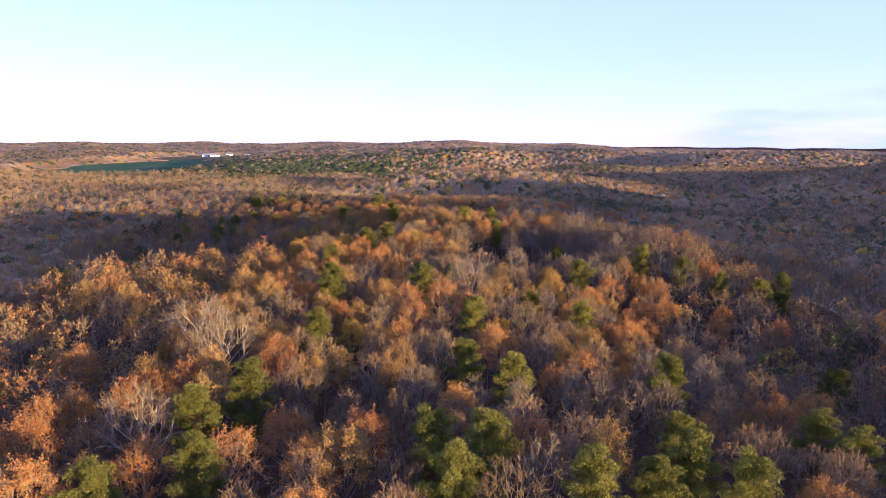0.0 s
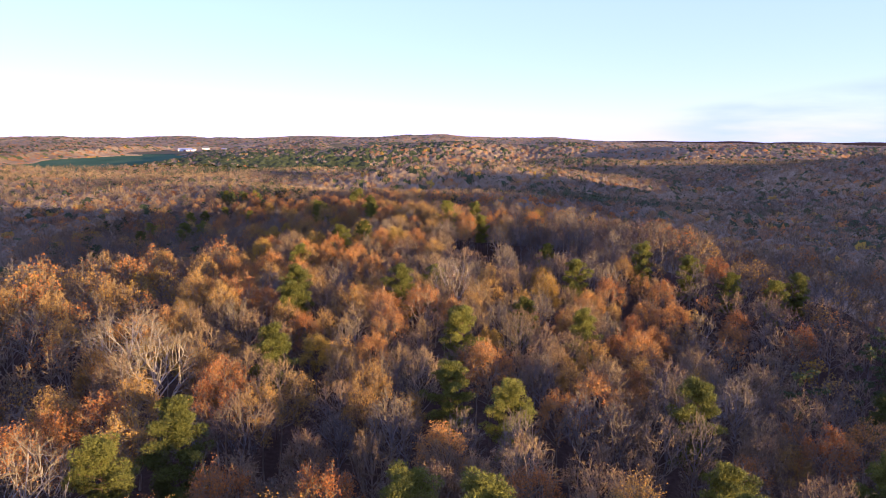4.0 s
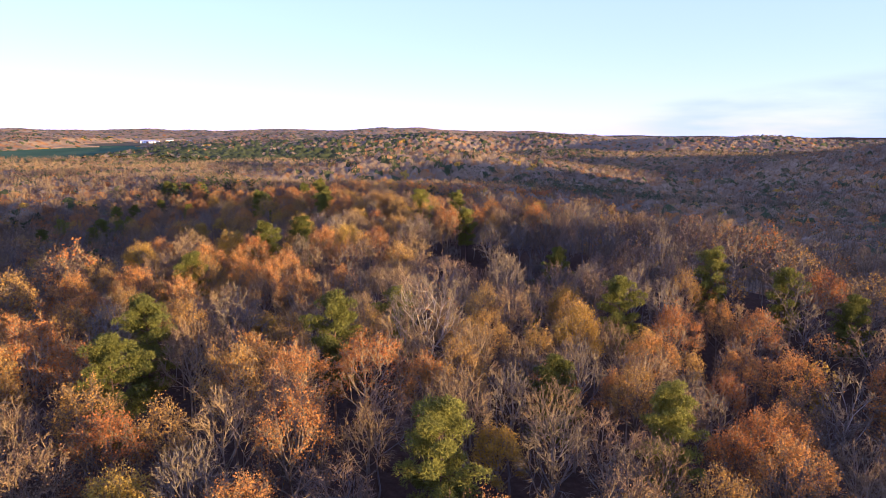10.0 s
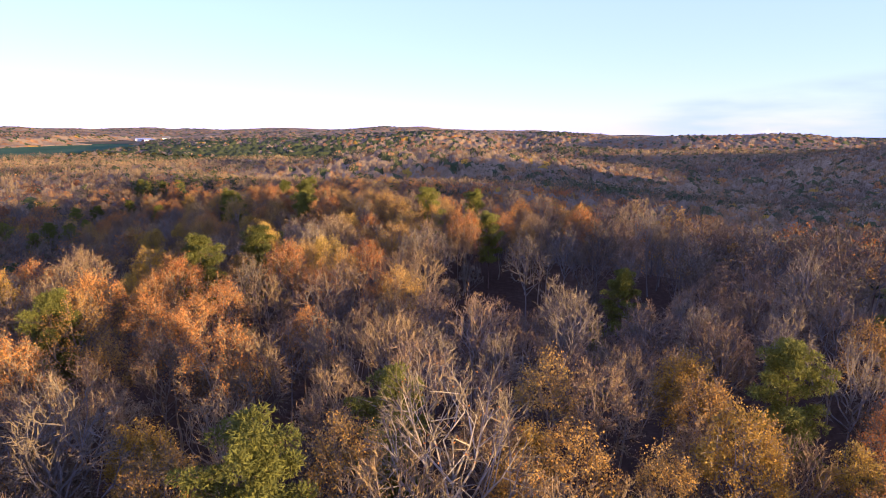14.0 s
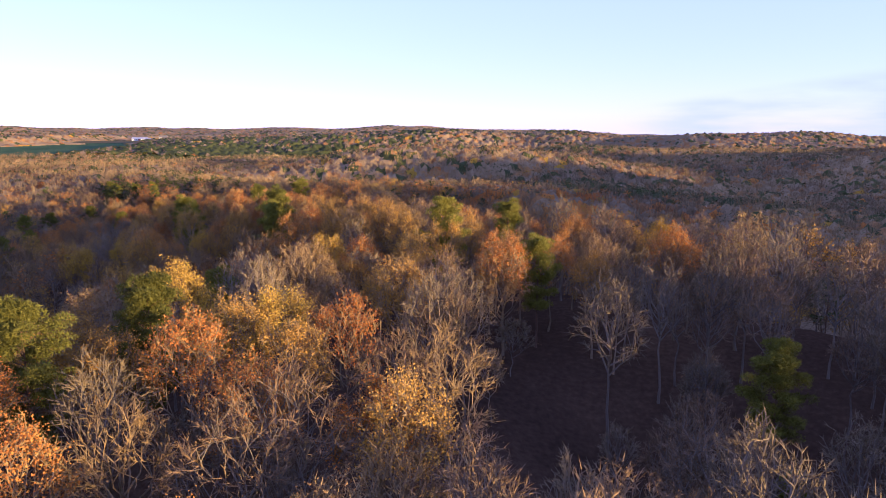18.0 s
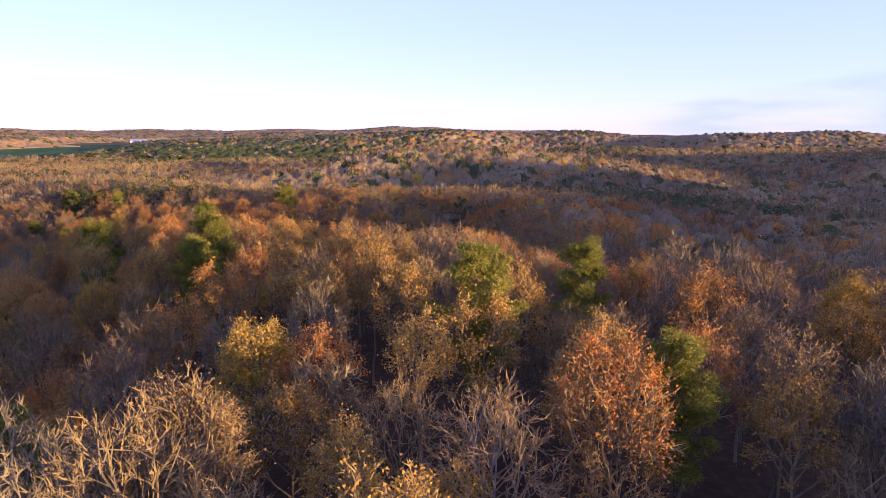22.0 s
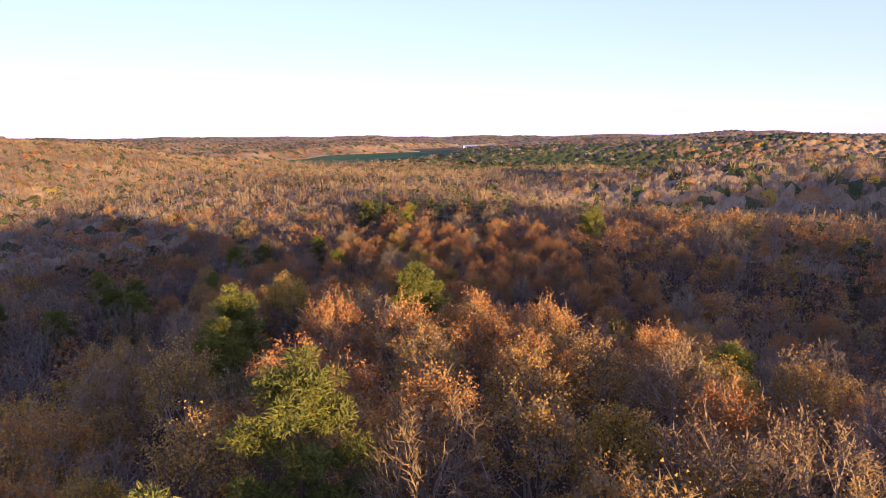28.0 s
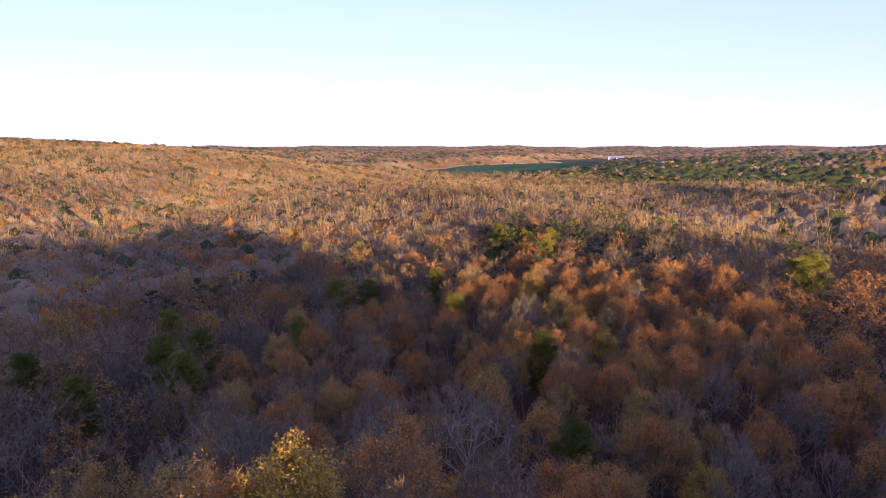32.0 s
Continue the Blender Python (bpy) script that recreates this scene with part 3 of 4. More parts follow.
def make_tree(name, seed):
    """One tree of a kind with its parts, standing at the origin."""
    maker, settings, bark, twig, leaf, label = KINDS[name]
    top = tagged(new(name), label, "tree", "trees of the wooded ridge")
    trunk, limbs, twigs, crown = maker(seed, **settings)
    k, wood = len(limbs.v), len(limbs.f)
    limbs.v += twigs.v
    limbs.f += [tuple(i + k for i in f) for f in twigs.f]
    for title, shape, mats in zip(PART_NAMES, (trunk, limbs, crown), ((bark,), (bark, twig), (leaf,))):
        if shape.f:
            index = (np.arange(len(shape.f)) >= wood).astype(int) if len(mats) == 2 else None
            ob = new(title, mesh_of(title, np.array([v[:] for v in shape.v]), np.array(shape.f), [M[m] for m in mats], index, smooth=title == "trunk"))
            ob.parent = top
    return top


# Places of the trees: a jittered lattice over the whole view.
rs = np.random.RandomState(7)
LINE = np.array([(0, 40), (3, 130), (3, 200), (-20, 280), (-70, 335)], float)


def off_line(x, y):
    """Distance from the middle line of the near wood."""
    best = np.full(np.shape(x), 1e9)
    for (ax, ay), (bx, by) in zip(LINE[:-1], LINE[1:]):
        t = np.clip(((x - ax) * (bx - ax) + (y - ay) * (by - ay)) / ((bx - ax) ** 2 + (by - ay) ** 2), 0, 1)
        best = np.minimum(best, np.hypot(x - ax - t * (bx - ax), y - ay - t * (by - ay)))
    return best


def lattice(x0, x1, y0, y1, pitch):
    gx, gy = np.meshgrid(np.arange(x0, x1, pitch), np.arange(y0, y1, pitch))
    gx = gx + (np.arange(gx.shape[0]) % 2)[:, None] * pitch / 2
    x, y = gx.ravel(), gy.ravel()
    return x + rs.uniform(-0.42, 0.42, len(x)) * pitch, y + rs.uniform(-0.42, 0.42, len(x)) * pitch


def in_view(x, y):
    turn = np.degrees(np.arctan2(-(x - 5), y + 10))
    return (turn > -40) & (turn < 84)


# Trees that stand out, each at its own place: x, y.
PINES_SOUTH = [
    (-28, 49), (12, 50), (1, 52), (18, 52), (26, 52), (-21, 53), (22, 55), (4, 57), (-1, 59), (24, 63), (42, 63), (-25, 64), (40, 67), (-21, 69),
    (28, 79), (9, 80), (52, 84), (3, 85), (-18, 92), (5, 103), (24, 112), (-20, 114), (16, 118), (-21, 124), (-4, 127), (2, 139), (68, 139),
    (74, 142), (30, 143), (61, 143), (54, 147), (46, 152), (-26, 154), (-20, 174), (-15, 180), (32, 185),
]
PINES_NORTH = [
    (7, 215), (16, 224), (-17, 233), (-18, 241), (-36, 256),
    (-39, 261), (-27, 269), (-99, 287), (-116, 288), (-95, 298), (-101, 299), (-17, 204), (-18, 311), (32, 298), (28, 294), (23, 302), (-45, 307), (-106, 308), (-122, 313), (-86, 345),
    (-115, 345), (-109, 348), (-103, 362), (-35, 374), (-38, 379), (-93, 392), (-110, 399), (-103, 400), (-98, 404), (-115, 406),
]
ORANGE_SOUTH = [
    (-32, 49), (-27, 55), (-20, 57), (-12, 59), (-8, 61), (-16, 64), (9, 64), (2, 72), (40, 75), (46, 79), (-46, 81), (8, 92), (-5, 106), (31, 107),
    (33, 114), (-6, 117), (61, 118), (-25, 119), (52, 123), (56, 129), (40, 131), (60, 148), (1, 170), (-6, 172), (-11, 175), (-2, 182), (-29, 260),
    (-24, 260), (-15, 261), (-21, 276),
]
ORANGE_NORTH = [
    (3, 318), (-54, 322), (-5, 323), (-86, 324), (-51, 326), (9, 328), (-96, 330), (-42, 331), (-28, 331), (-16, 334), (-8, 334), (-35, 334),
    (-44, 336), (-24, 338), (-69, 339), (-83, 340), (-129, 340), (-5, 353), (-49, 353), (-35, 353), (-14, 359), (-54, 359), (-63, 362), (-47, 365),
    (-139, 368), (-82, 371), (-142, 371), (-48, 374), (-101, 375), (-159, 376), (-92, 378), (-58, 380), (-124, 380), (-216, 393), (-235, 407),
]
YELLOWS = [
    (23, 135), (24, 146), (-16, 188), (-7, 212),
]
GOLDS = [
    (-29, 79), (-47, 101), (-53, 109), (-60, 110), (-50, 119), (-9, 130), (-1, 135), (-41, 138), (24, 143), (-51, 146), (-24, 154), (2, 168),
    (-5, 176), (-16, 176), (-10, 182), (3, 210), (7, 212), (-132, 215), (-5, 223), (2, 223), (-8, 227), (-1, 229), (-4, 240), (-6, 244), (-11, 249),
    (-13, 254), (-20, 256), (-11, 262),
]
SPECIAL = {
    "pine": PINES_SOUTH + PINES_NORTH,
    "cedar": [(24, 169)],
    "yellow_hickory": YELLOWS,
    "golden_oak": GOLDS,
    "orange_oak": ORANGE_SOUTH + ORANGE_NORTH,
    "pale_sycamore": [(-29, 85), (-34, 90), (-30, 62), (-52, 300)],
    "bare_oak": [(57, 212), (-16, 218), (3, 226), (5, 174), (-13, 243)],
}
room = np.array([4.3 if name == "pine" else 3.3 for name, some in SPECIAL.items() for _ in some])
taken = np.array([(x, y) for some in SPECIAL.values() for x, y in some])


def valley_orange(x, y):
    return np.exp(-((x + 20) / 130) ** 2 - ((y - 355) / 55) ** 2)


def pick(x, y):
    """The kind of tree at each place, by the wood's own patches."""
    n = len(x)
    r = rs.rand(n)
    patch = rolling(x, y, 90, 2, 5)
    grove = 1.1 * np.exp(-((x + 150) / 180) ** 2 - ((y - 905) / 120) ** 2) + np.exp(-((x + 100) / 24) ** 2 - ((y - 405) / 15) ** 2) + 0.7 * np.clip(rolling(x, y, 260, 4, 5) - 0.55, 0, 1) * (off_line(x, y) > 120)
    west = 0.25 * step(-80, -10, -x) * (y < 170) * step(60, 100, off_line(x, y) + 60)
    orange = np.clip(0.045 - 0.035 * step(350, 600, np.hypot(x, y)) + 0.05 * patch + 0.4 * valley_orange(x, y) + west, 0, 0.75)
    yellow = np.clip(0.035 + 0.03 * patch - 0.025 * step(300, 600, np.hypot(x, y)), 0.005, 0.1)
    spur = np.exp(-((x + 18) / 48) ** 2 - ((y - 254) / 46) ** 2)
    orange = orange + 0.22 * spur
    warm = step(-12, -40, x) * step(190, 140, y) * (off_line(x, y) < 80)
    brown = np.clip(0.26 - 0.08 * patch, 0.10, 0.45) + 0.22 * spur + 0.25 * warm
    kinds = np.full(n, "bare_oak", dtype=object)
    kinds[r > 0.36] = "bare_maple"
    kinds[r > 0.68] = "bare_hickory"
    kinds[r > 0.993] = "pale_sycamore"
    q = rs.rand(n)
    kinds[q < brown] = "brown_oak"
    kinds[(q < brown) & (r < 0.52 + 0.3 * spur + 0.35 * warm)] = "golden_oak"
    kinds[(q > brown) & (q < brown + orange)] = "orange_oak"
    kinds[(q > 1 - yellow)] = "yellow_hickory"
    bright = ((x + 17) / 13) ** 2 + ((y - 181) / 11) ** 2 < 1
    kinds[bright] = np.where(r[bright] < 0.45, "yellow_hickory", np.where(r[bright] < 0.8, "golden_oak", "orange_oak"))
    hollow = ((x - 27) / 26) ** 2 + ((y - 174) / 26) ** 2 < 1
    kinds[hollow] = np.where(r[hollow] < 0.5, "bare_hickory", "bare_maple")
    kinds[rs.rand(n) < np.clip(np.where(off_line(x, y) < 60, 0.004, np.where(off_line(x, y) < 150, 0.035, 0.12)) + grove * 0.9, 0, 0.93)] = "pine"
    return kinds


def spot_ok(x, y):
    ok = ~open_land(x, y)
    return ok & (np.min(np.hypot(x[:, None] - taken[:, 0], y[:, None] - taken[:, 1]) - room, 1) > 0) if len(x) < 40000 else ok


# the near wood: every tree a thing
STOCK = {}
for name, count in (("bare_oak", 5), ("bare_hickory", 4), ("bare_maple", 4), ("golden_oak", 4), ("brown_oak", 4), ("orange_oak", 4), ("yellow_hickory", 3), ("pale_sycamore", 3), ("pine", 4), ("cedar", 1), ("understorey_tree", 3)):
    STOCK[name] = [make_tree(name, 100 + 17 * k + len(name)) for k in range(count)]
used = set()


def plant_tree(name, x, y, high, turn):
    own = KINDS[name][1]["high"]
    k = rs.randint(len(STOCK[name]))
    first = STOCK[name][k]
    s = high / own
    m = pose(x, y, float(land(x, y)) - 0.1, 0, 0, turn) @ Matrix.Diagonal((s, s, s, 1))
    if (name, k) in used:
        ob = copy_thing(first, m)
        ob.matrix_basis = m
    else:
        used.add((name, k))
        first.matrix_basis = m


for name, places in SPECIAL.items():
    for x, y in places:
        plant_tree(name, x, y, KINDS[name][1]["high"] * rs.uniform(0.95, 1.12), rs.uniform(0, 360))
for x, y, high in ((20, 190, 17.5), (7, 188, 15), (32, 198, 15), (29, 190, 11), (25, 186, 10), (18, 182, 8.5)):
    plant_tree("bare_hickory", x, y, high, rs.uniform(0, 360))
px, py = lattice(-170, 110, 30, 400, 5.0)
ok = (off_line(px, py) < 42) & spot_ok(px, py) & (((px - 17) / 11) ** 2 + ((py - 192) / 8) ** 2 > 1) & ((((px - 12) / 10) ** 2 + ((py - 178) / 10) ** 2 > 1) | (rs.rand(len(px)) < 0.45)) & ((((px - 27) / 15) ** 2 + ((py - 181) / 14) ** 2 > 1) | (rs.rand(len(px)) < 0.45))
px, py = px[ok], py[ok]
for name, x, y in zip(pick(px, py), px, py):
    plant_tree(name, x, y, KINDS[name][1]["high"] * rs.uniform(0.8, 1.12), rs.uniform(0, 360))
ux, uy = lattice(-60, 60, 40, 330, 15)
ok = (off_line(ux, uy) < 45) & spot_ok(ux, uy)
for x, y in zip(ux[ok], uy[ok]):
    plant_tree("understorey_tree", x, y, rs.uniform(6, 11), rs.uniform(0, 360))
for name, some in STOCK.items():
    for k, ob in enumerate(some):
        if (name, k) not in used:
            for o in (*ob.children_recursive, ob):
                bpy.data.objects.remove(o)


# the wood beyond: joined, too many to count
def arrays(shapes):
    v, f, m, base = [], [], [], 0
    for k, s in enumerate(shapes):
        if s.f:
            v.append(np.array([p[:] for p in s.v], np.float32))
            f.append(np.array(s.f, np.int32) + base)
            m.append(np.full(len(s.f), k, np.int32))
            base += len(s.v)
    return np.concatenate(v), np.concatenate(f), np.concatenate(m)


def scatter(name, label, stock, x, y, own, mats, smooth=False):
    """One joined wood of a kind: copies of the stock trees at the places."""
    if not len(x):
        return
    z = land(x, y)
    which = rs.randint(len(stock), size=len(x))
    vs, fs, ms, base = [], [], [], 0
    for k, (v, f, m) in enumerate(stock):
        at = np.nonzero(which == k)[0]
        if not len(at):
            continue
        t, s, w = rs.uniform(0, 6.28, len(at)), own * (rs.uniform(0.9, 1.08, len(at)) if smooth else rs.uniform(0.82, 1.12, len(at))), rs.uniform(0.9, 1.2, len(at))
        c, q = np.cos(t)[:, None], np.sin(t)[:, None]
        out = np.empty((len(at), len(v), 3), np.float32)
        out[..., 0] = (v[:, 0] * c - v[:, 1] * q) * (s * w)[:, None] + x[at][:, None]
        out[..., 1] = (v[:, 0] * q + v[:, 1] * c) * (s * w)[:, None] + y[at][:, None]
        out[..., 2] = v[:, 2] * s[:, None] + z[at][:, None] - 0.1
        vs.append(out.reshape(-1, 3))
        fs.append((f[None] + (base + np.arange(len(at)) * len(v))[:, None, None]).reshape(-1, 3))
        ms.append(np.tile(m, len(at)))
        base += len(at) * len(v)
    ob = new(name, mesh_of(name, np.concatenate(vs), np.concatenate(fs), mats, np.concatenate(ms), smooth=smooth))
    tagged(ob, label, "woodland", kind="stuff")


def spread_wood(zone, pitch, box, mask, maker, distant=True):
    x, y = lattice(*box, pitch)
    ok = mask(x, y)
    x, y = x[ok], y[ok]
    ok = ~open_land(x, y)
    x, y = x[ok], y[ok]
    kinds = pick(x, y)
    if distant:
        kinds[kinds == "pale_sycamore"] = "bare_oak"
    for name in ("bare_oak", "bare_hickory", "bare_maple", "golden_oak", "brown_oak", "orange_oak", "yellow_hickory", "pale_sycamore", "pine"):
        at = kinds == name
        bark, twig, leaf = KINDS[name][2:5]
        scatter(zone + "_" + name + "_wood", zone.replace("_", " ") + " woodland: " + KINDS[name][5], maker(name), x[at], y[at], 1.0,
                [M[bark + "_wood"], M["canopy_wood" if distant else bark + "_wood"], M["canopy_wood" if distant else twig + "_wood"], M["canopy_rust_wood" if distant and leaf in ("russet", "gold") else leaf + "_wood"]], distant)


def half_stock(name):
    maker, settings = KINDS[name][:2]
    own = dict(settings, detail=HALF, wide=settings["wide"] * 1.14)
    if "leaves" in own:
        own["leaves"] = own["leaves"] * 0.16
    return [arrays(maker(31 * k + len(name), **own)) for k in range(4)]


def fan_stock(n, size, grow):
    """Trees at some distance: a fan of limbs, or clumps of leaves, over the close mass of the crown."""
    def maker(name):
        settings = KINDS[name][1]
        high, wide = settings["high"], settings["wide"] * grow
        leafy = settings.get("leaves", 9) > 1.5
        evergreen = name == "pine"
        out = []
        for k in range(6):
            rng = random.Random(991 * k + len(name))
            limbs, crown = Shape(), Shape()
            lobes = [(rng.uniform(0, 6.28), rng.uniform(0.7, 1.1)) for _ in range(5)]
            foot = Vector((0, 0, high * 0.30))
            limbs.sliver(foot + UP * high * 0.4, Vector((0, 0, 0)), 0.14, rng)
            for j in range(n):
                a, e = j * 2.4 + rng.uniform(-0.5, 0.5), math.asin(rng.uniform(-0.05, 1))
                lobe = sum(w * math.exp(3 * (math.cos(a - t) - 1)) for t, w in lobes) / 1.2
                r = wide * (0.6 + 0.4 * min(lobe, 1.15)) * rng.uniform(0.72, 1.1)
                tip = Vector((math.cos(a) * math.cos(e) * r, math.sin(a) * math.cos(e) * r, high * 0.70 + math.sin(e) * high * 0.29 * rng.uniform(0.85, 1.04)))
                way = Vector((tip.x / wide, tip.y / wide, 0.75 * math.sin(e) + 0.15)).normalized()
                if evergreen or (leafy and j % 4):
                    crown.leaf(tip * rng.uniform(0.94, 1.02), size * rng.uniform(0.6, 1.3), rng, 0.4, way * 0.7)
                else:
                    root = foot.lerp(Vector((tip.x * 0.35, tip.y * 0.35, tip.z - 0.16 * high)), rng.uniform(0.2, 1.0))
                    limbs.sliver(tip, root, size * 0.17, rng)
                    if j % 2:
                        limbs.sliver(root.lerp(tip, 0.5), tip + Vector((rng.gauss(0, 0.5), rng.gauss(0, 0.5), rng.gauss(0.2, 0.3))), size * 0.15, rng)
            out.append(arrays([Shape(), limbs, Shape(), crown]))
        return out
    return maker


def roof_of_crowns(name, label, pitch, cell, box, mask, swell, level=1.0):
    """The closed canopy of far woods: a rounded crown over each place of a jittered lattice, each with its kind's colour."""
    xs, ys = np.arange(box[0], box[1], cell), np.arange(box[2], box[3], cell)
    nx, ny = int((box[1] - box[0]) / pitch) + 3, int((box[3] - box[2]) / pitch) + 3
    lx, ly = np.meshgrid(np.arange(nx), np.arange(ny))
    cx = box[0] + (lx - 1 + (ly % 2) / 2 + rs.uniform(-0.4, 0.4, lx.shape)) * pitch
    cy = box[2] + (ly - 1 + rs.uniform(-0.4, 0.4, lx.shape)) * pitch
    kinds = pick(cx.ravel(), cy.ravel())
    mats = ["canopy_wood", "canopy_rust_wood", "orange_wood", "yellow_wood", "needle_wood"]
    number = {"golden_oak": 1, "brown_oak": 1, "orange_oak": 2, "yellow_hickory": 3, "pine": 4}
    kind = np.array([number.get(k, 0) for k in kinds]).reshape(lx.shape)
    tall = 11.6 * level * rs.uniform(0.9, 1.07, lx.shape) + (kind == 4) * 1.0
    gx, gy = np.meshgrid(xs, ys)
    gx, gy = gx + rs.uniform(-0.3, 0.3, gx.shape) * cell, gy + rs.uniform(-0.3, 0.3, gx.shape) * cell
    keep = mask(gx, gy)
    px, py = gx[keep], gy[keep]
    i0, j0 = np.floor((px - box[0]) / pitch).astype(int) + 1, np.floor((py - box[2]) / pitch).astype(int) + 1
    best, whose = np.full(px.shape, -1e9), np.zeros(px.shape, int)
    for dj in (-1, 0, 1, 2):
        for di in (-1, 0, 1, 2):
            i, j = np.clip(i0 + di, 0, nx - 1), np.clip(j0 + dj, 0, ny - 1)
            d2 = ((px - cx[j, i]) ** 2 + (py - cy[j, i]) ** 2) / pitch ** 2
            h = tall[j, i] - swell * d2
            whose = np.where(h > best, kind[j, i], whose)
            best = np.maximum(best, h)
    lift = best + rs.uniform(-0.9, 0.9, px.shape) * level
    lift = lift * step(92, 112, off_line(px, py)) * (0.15 + 0.85 * step(0.0, 0.8, clearance(px, py)))
    lift = np.where(open_land(px, py), -1.0, lift)
    index = np.full(gx.shape, -1)
    index[keep] = np.arange(len(px))
    quad = np.stack([index[:-1, :-1], index[:-1, 1:], index[1:, 1:], index[1:, :-1]], -1).reshape(-1, 4)
    quad = quad[(quad >= 0).all(1)]
    quad = quad[(lift[quad] > 0).any(1)]
    v = np.stack([px, py, land(px, py) + lift], 1)
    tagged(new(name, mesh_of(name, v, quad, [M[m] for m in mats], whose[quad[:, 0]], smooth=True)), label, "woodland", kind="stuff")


spread_wood("near", 5.2, (-330, 300, -120, 560), lambda x, y: (off_line(x, y) >= 42) & (off_line(x, y) < 98) & (in_view(x, y) | (off_line(x, y) < 90)), half_stock, False)
def ring(near, far):
    return lambda x, y: (np.hypot(x, y - 150) >= near) & (np.hypot(x, y - 150) < far) & in_view(x, y)


def sunward(x, y):
    """The wooded hill on the sun's side, out of view, added to shade the valley."""
    return (x > 0) & (x < 600) & (y > -200) & (y < 480)


def mid_range(x, y):
    return (off_line(x, y) >= 92) & (np.hypot(x, y - 150) < 335) & (in_view(x, y) | sunward(x, y))


def hill_range(x, y):
    return (np.hypot(x, y - 150) >= 330) & (np.hypot(x, y - 150) < 765) & (in_view(x, y) | sunward(x, y))


spread_wood("middle", 5.3, (-400, 420, -110, 620), lambda x, y: mid_range(x, y) & (off_line(x, y) > 98), fan_stock(34, 0.40, 1.1))
spread_wood("hillside", 5.5, (-900, 900, -200, 960), hill_range, fan_stock(20, 0.48, 1.08))
roof_of_crowns("middle_wood", "close woodland of bare trees in the valley", 5.4, 1.6, (-400, 420, -110, 620), mid_range, 7.5, 0.88)
roof_of_crowns("hillside_wood", "close woodland of bare trees and pines on the hillsides", 5.6, 2.0, (-900, 900, -210, 960), hill_range, 8.0, 0.85)
roof_of_crowns("far_wood", "far autumn woodland of bare brown trees and pines", 6.0, 2.3, (-1420, 900, 0, 1560), ring(755, 1410), 8.0)
roof_of_crowns("distant_wood", "woodland on the skyline", 9.0, 5.5, (-3000, 2000, -200, 3150), ring(1400, 3000), 7.0)


# ---- the far farm ----
PAINT = plain("white_paint", (0.78, 0.77, 0.74), 0.55)
TIN = plain("tin_roof", (0.42, 0.41, 0.40), 0.4, 0.6)
SHINGLE = plain("grey_shingle", (0.12, 0.11, 0.105), 0.85)
GLASS = plain("window_glass", (0.03, 0.035, 0.045), 0.1)
BOARD = plain("red_board", (0.22, 0.06, 0.045), 0.7)


def part(name, bm, material, parent, label=""):
    me = bpy.data.meshes.new(name)
    bm.to_mesh(me)
    bm.free()
    me.materials.append(material)
    ob = new(name, me)
    ob.parent = parent
    return tagged(ob, label) if label else ob


def block(x, y, z, sx, sy, sz):
    bm = bmesh.new()
    bmesh.ops.create_cube(bm, size=1, matrix=Matrix.Translation((x, y, z + sz / 2)) @ Matrix.Diagonal((sx, sy, sz, 1)))
    return bm


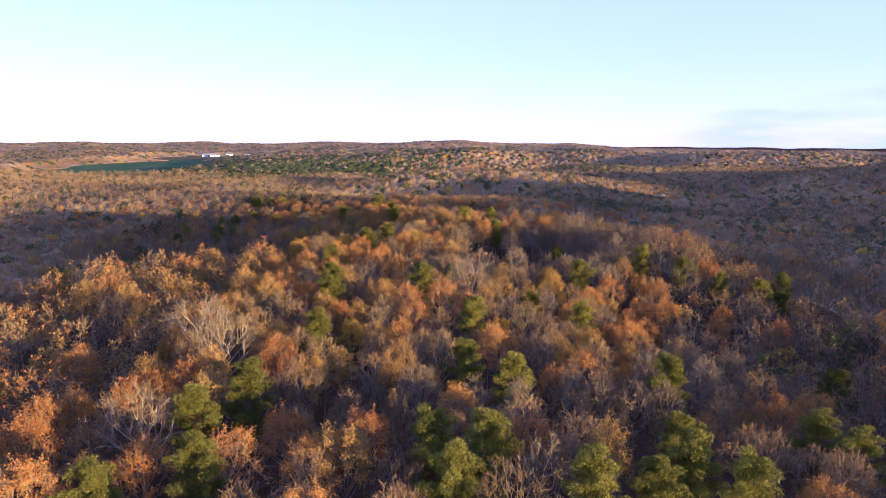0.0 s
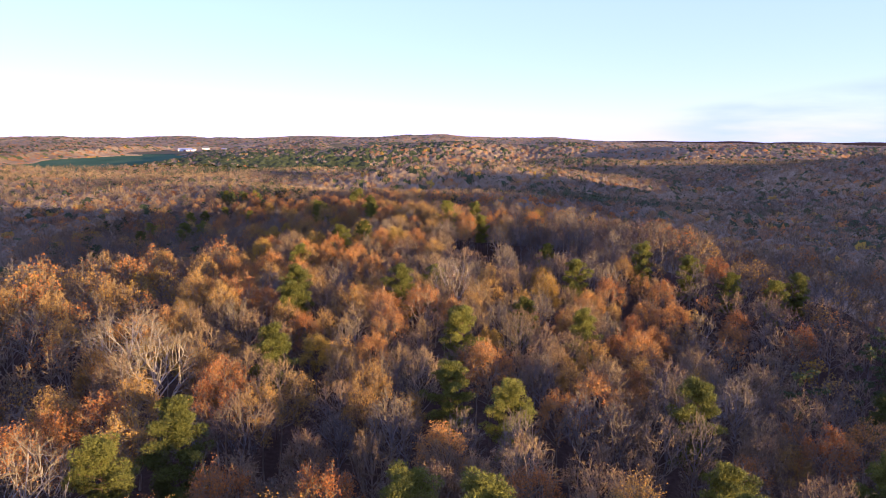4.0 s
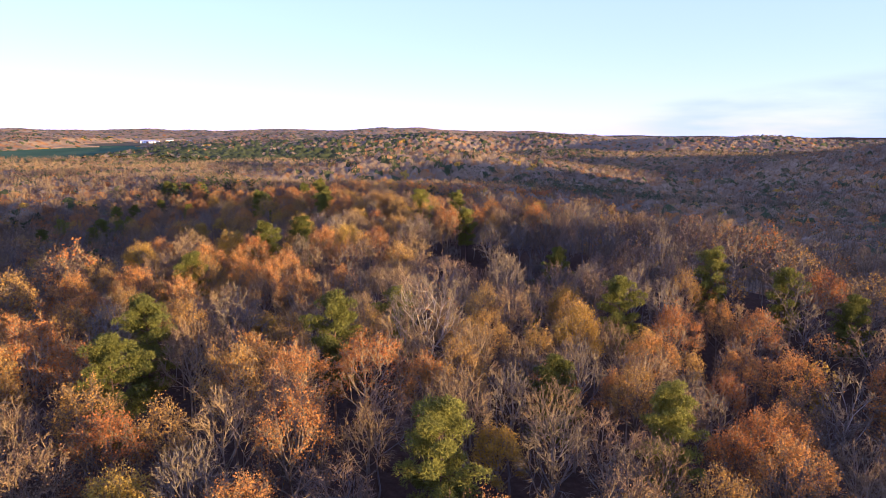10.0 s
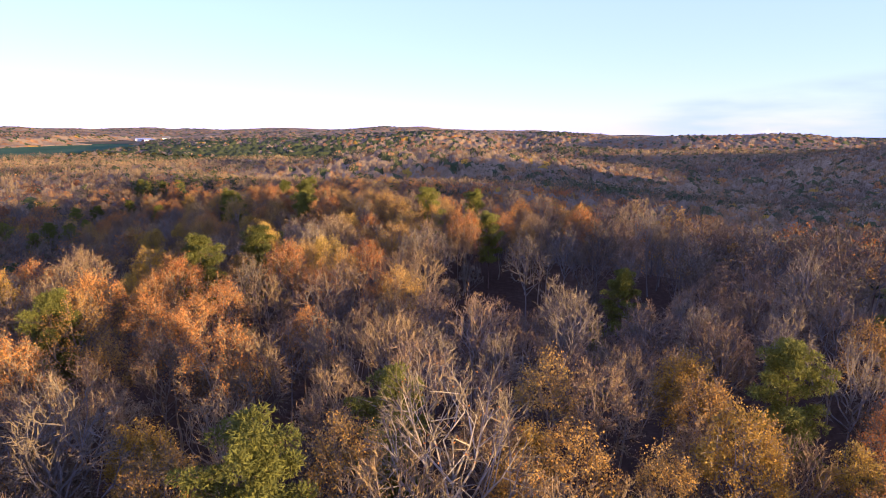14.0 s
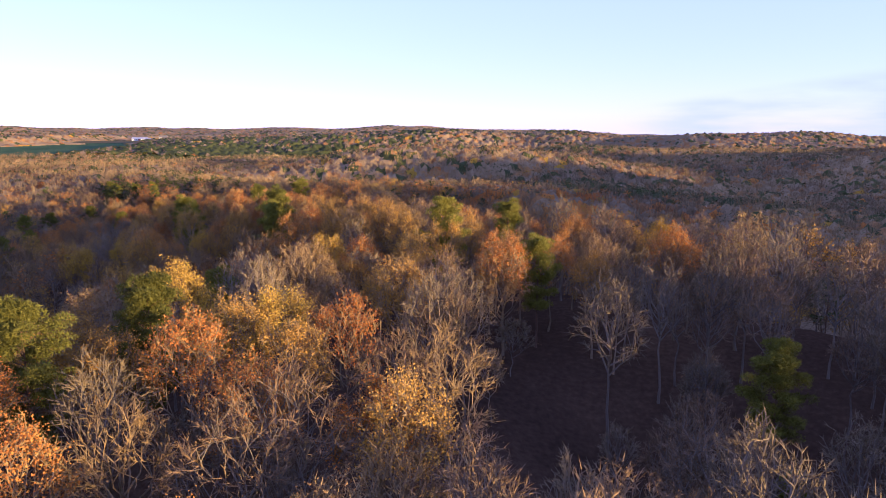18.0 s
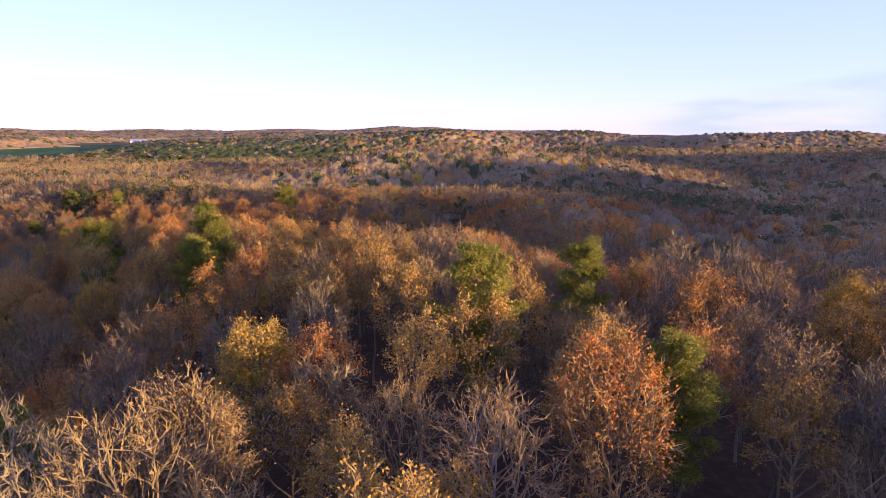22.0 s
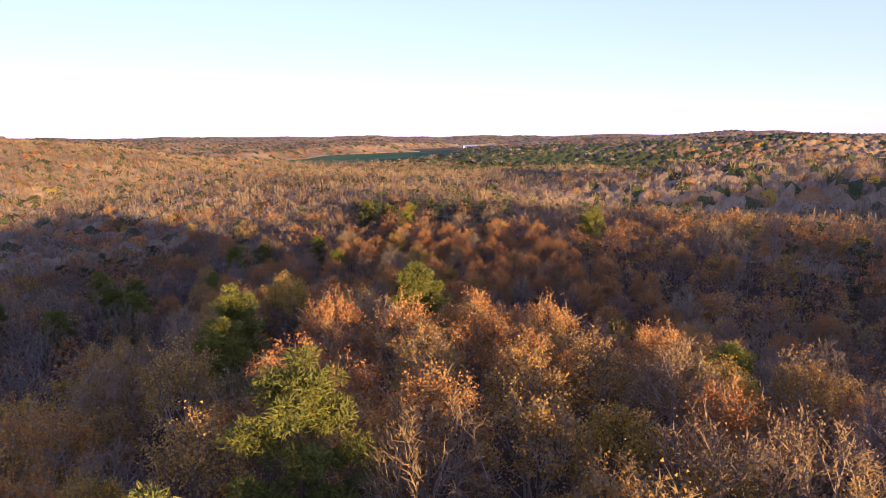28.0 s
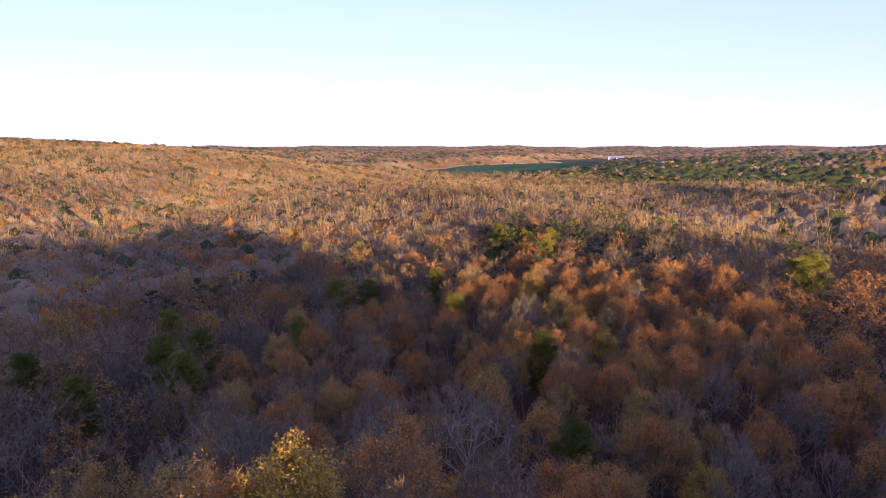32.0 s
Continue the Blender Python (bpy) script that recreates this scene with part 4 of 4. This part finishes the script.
def gable(long, deep, eave, ridge, over=0.5, thick=0.25):
    """A pitched roof with its thickness, along x."""
    bm = bmesh.new()
    ends = []
    for x in (-long / 2 - over, long / 2 + over):
        drop = (ridge - eave) * over / (deep / 2)
        row = [(-deep / 2 - over, eave - drop), (0, ridge), (deep / 2 + over, eave - drop), (deep / 2 + over, eave - drop + thick), (0, ridge + thick), (-deep / 2 - over, eave - drop + thick)]
        ends.append([bm.verts.new((x, y, z)) for y, z in row])
    for k in range(6):
        bm.faces.new((ends[0][k], ends[0][(k + 1) % 6], ends[1][(k + 1) % 6], ends[1][k]))
    for e in ends:
        bm.faces.new((e[0], e[1], e[4], e[5]))
        bm.faces.new((e[1], e[2], e[3], e[4]))
    bmesh.ops.recalc_face_normals(bm, faces=bm.faces)
    return bm


def house_walls(long, deep, eave, ridge):
    bm = bmesh.new()
    ends = [[bm.verts.new((x, y, z)) for y, z in ((-deep / 2, -1), (deep / 2, -1), (deep / 2, eave), (0, ridge - 0.05), (-deep / 2, eave))] for x in (-long / 2, long / 2)]
    for e in ends:
        bm.faces.new(e)
    for k in range(5):
        bm.faces.new((ends[0][k], ends[0][(k + 1) % 5], ends[1][(k + 1) % 5], ends[1][k]))
    bmesh.ops.recalc_face_normals(bm, faces=bm.faces)
    return bm


def building(name, label, x, y, turn, long, deep, eave, ridge, wall, roof, windows=4, door=2.4):
    top = tagged(new(name), label, "building")
    part("wall", house_walls(long, deep, eave, ridge), wall, top)
    part("roof", gable(long, deep, eave, ridge), roof, top)
    for side in (-1, 1):
        for k in range(windows):
            wx = -long / 2 + long * (k + 0.5) / windows
            if abs(wx) > door / 2 + 0.8:
                pane = part("window", block(wx, side * (deep / 2 + 0.02), eave * 0.45, 1.2, 0.10, 1.3), GLASS, top)
                part("sill", block(wx, side * (deep / 2 + 0.08), eave * 0.45 - 0.12, 1.4, 0.22, 0.1), PAINT, pane)
    part("door", block(0, -deep / 2 - 0.02, 0, door, 0.12, min(eave * 0.8, 3.4)), BOARD, top)
    top.matrix_basis = pose(x, y, float(land(x, y)) + 0.3, 0, 0, turn)
    return top


building("farmhouse", "white two-storey farmhouse with a grey shingle roof", -446, 1404, 12, 13, 9, 5.6, 9, PAINT, SHINGLE, 5)
building("long_barn", "long low white barn with a tin roof", -486, 1398, 8, 26, 10, 3.4, 5.6, PAINT, TIN, 8, 4)
building("shed", "small white farm shed under a tin roof", -414, 1420, -10, 9, 7, 3.0, 4.6, PAINT, TIN, 2)
building("cattle_shed", "low red-doored cattle shed with a tin roof", -469, 1384, 5, 18, 8, 3.0, 4.6, PAINT, TIN, 3)
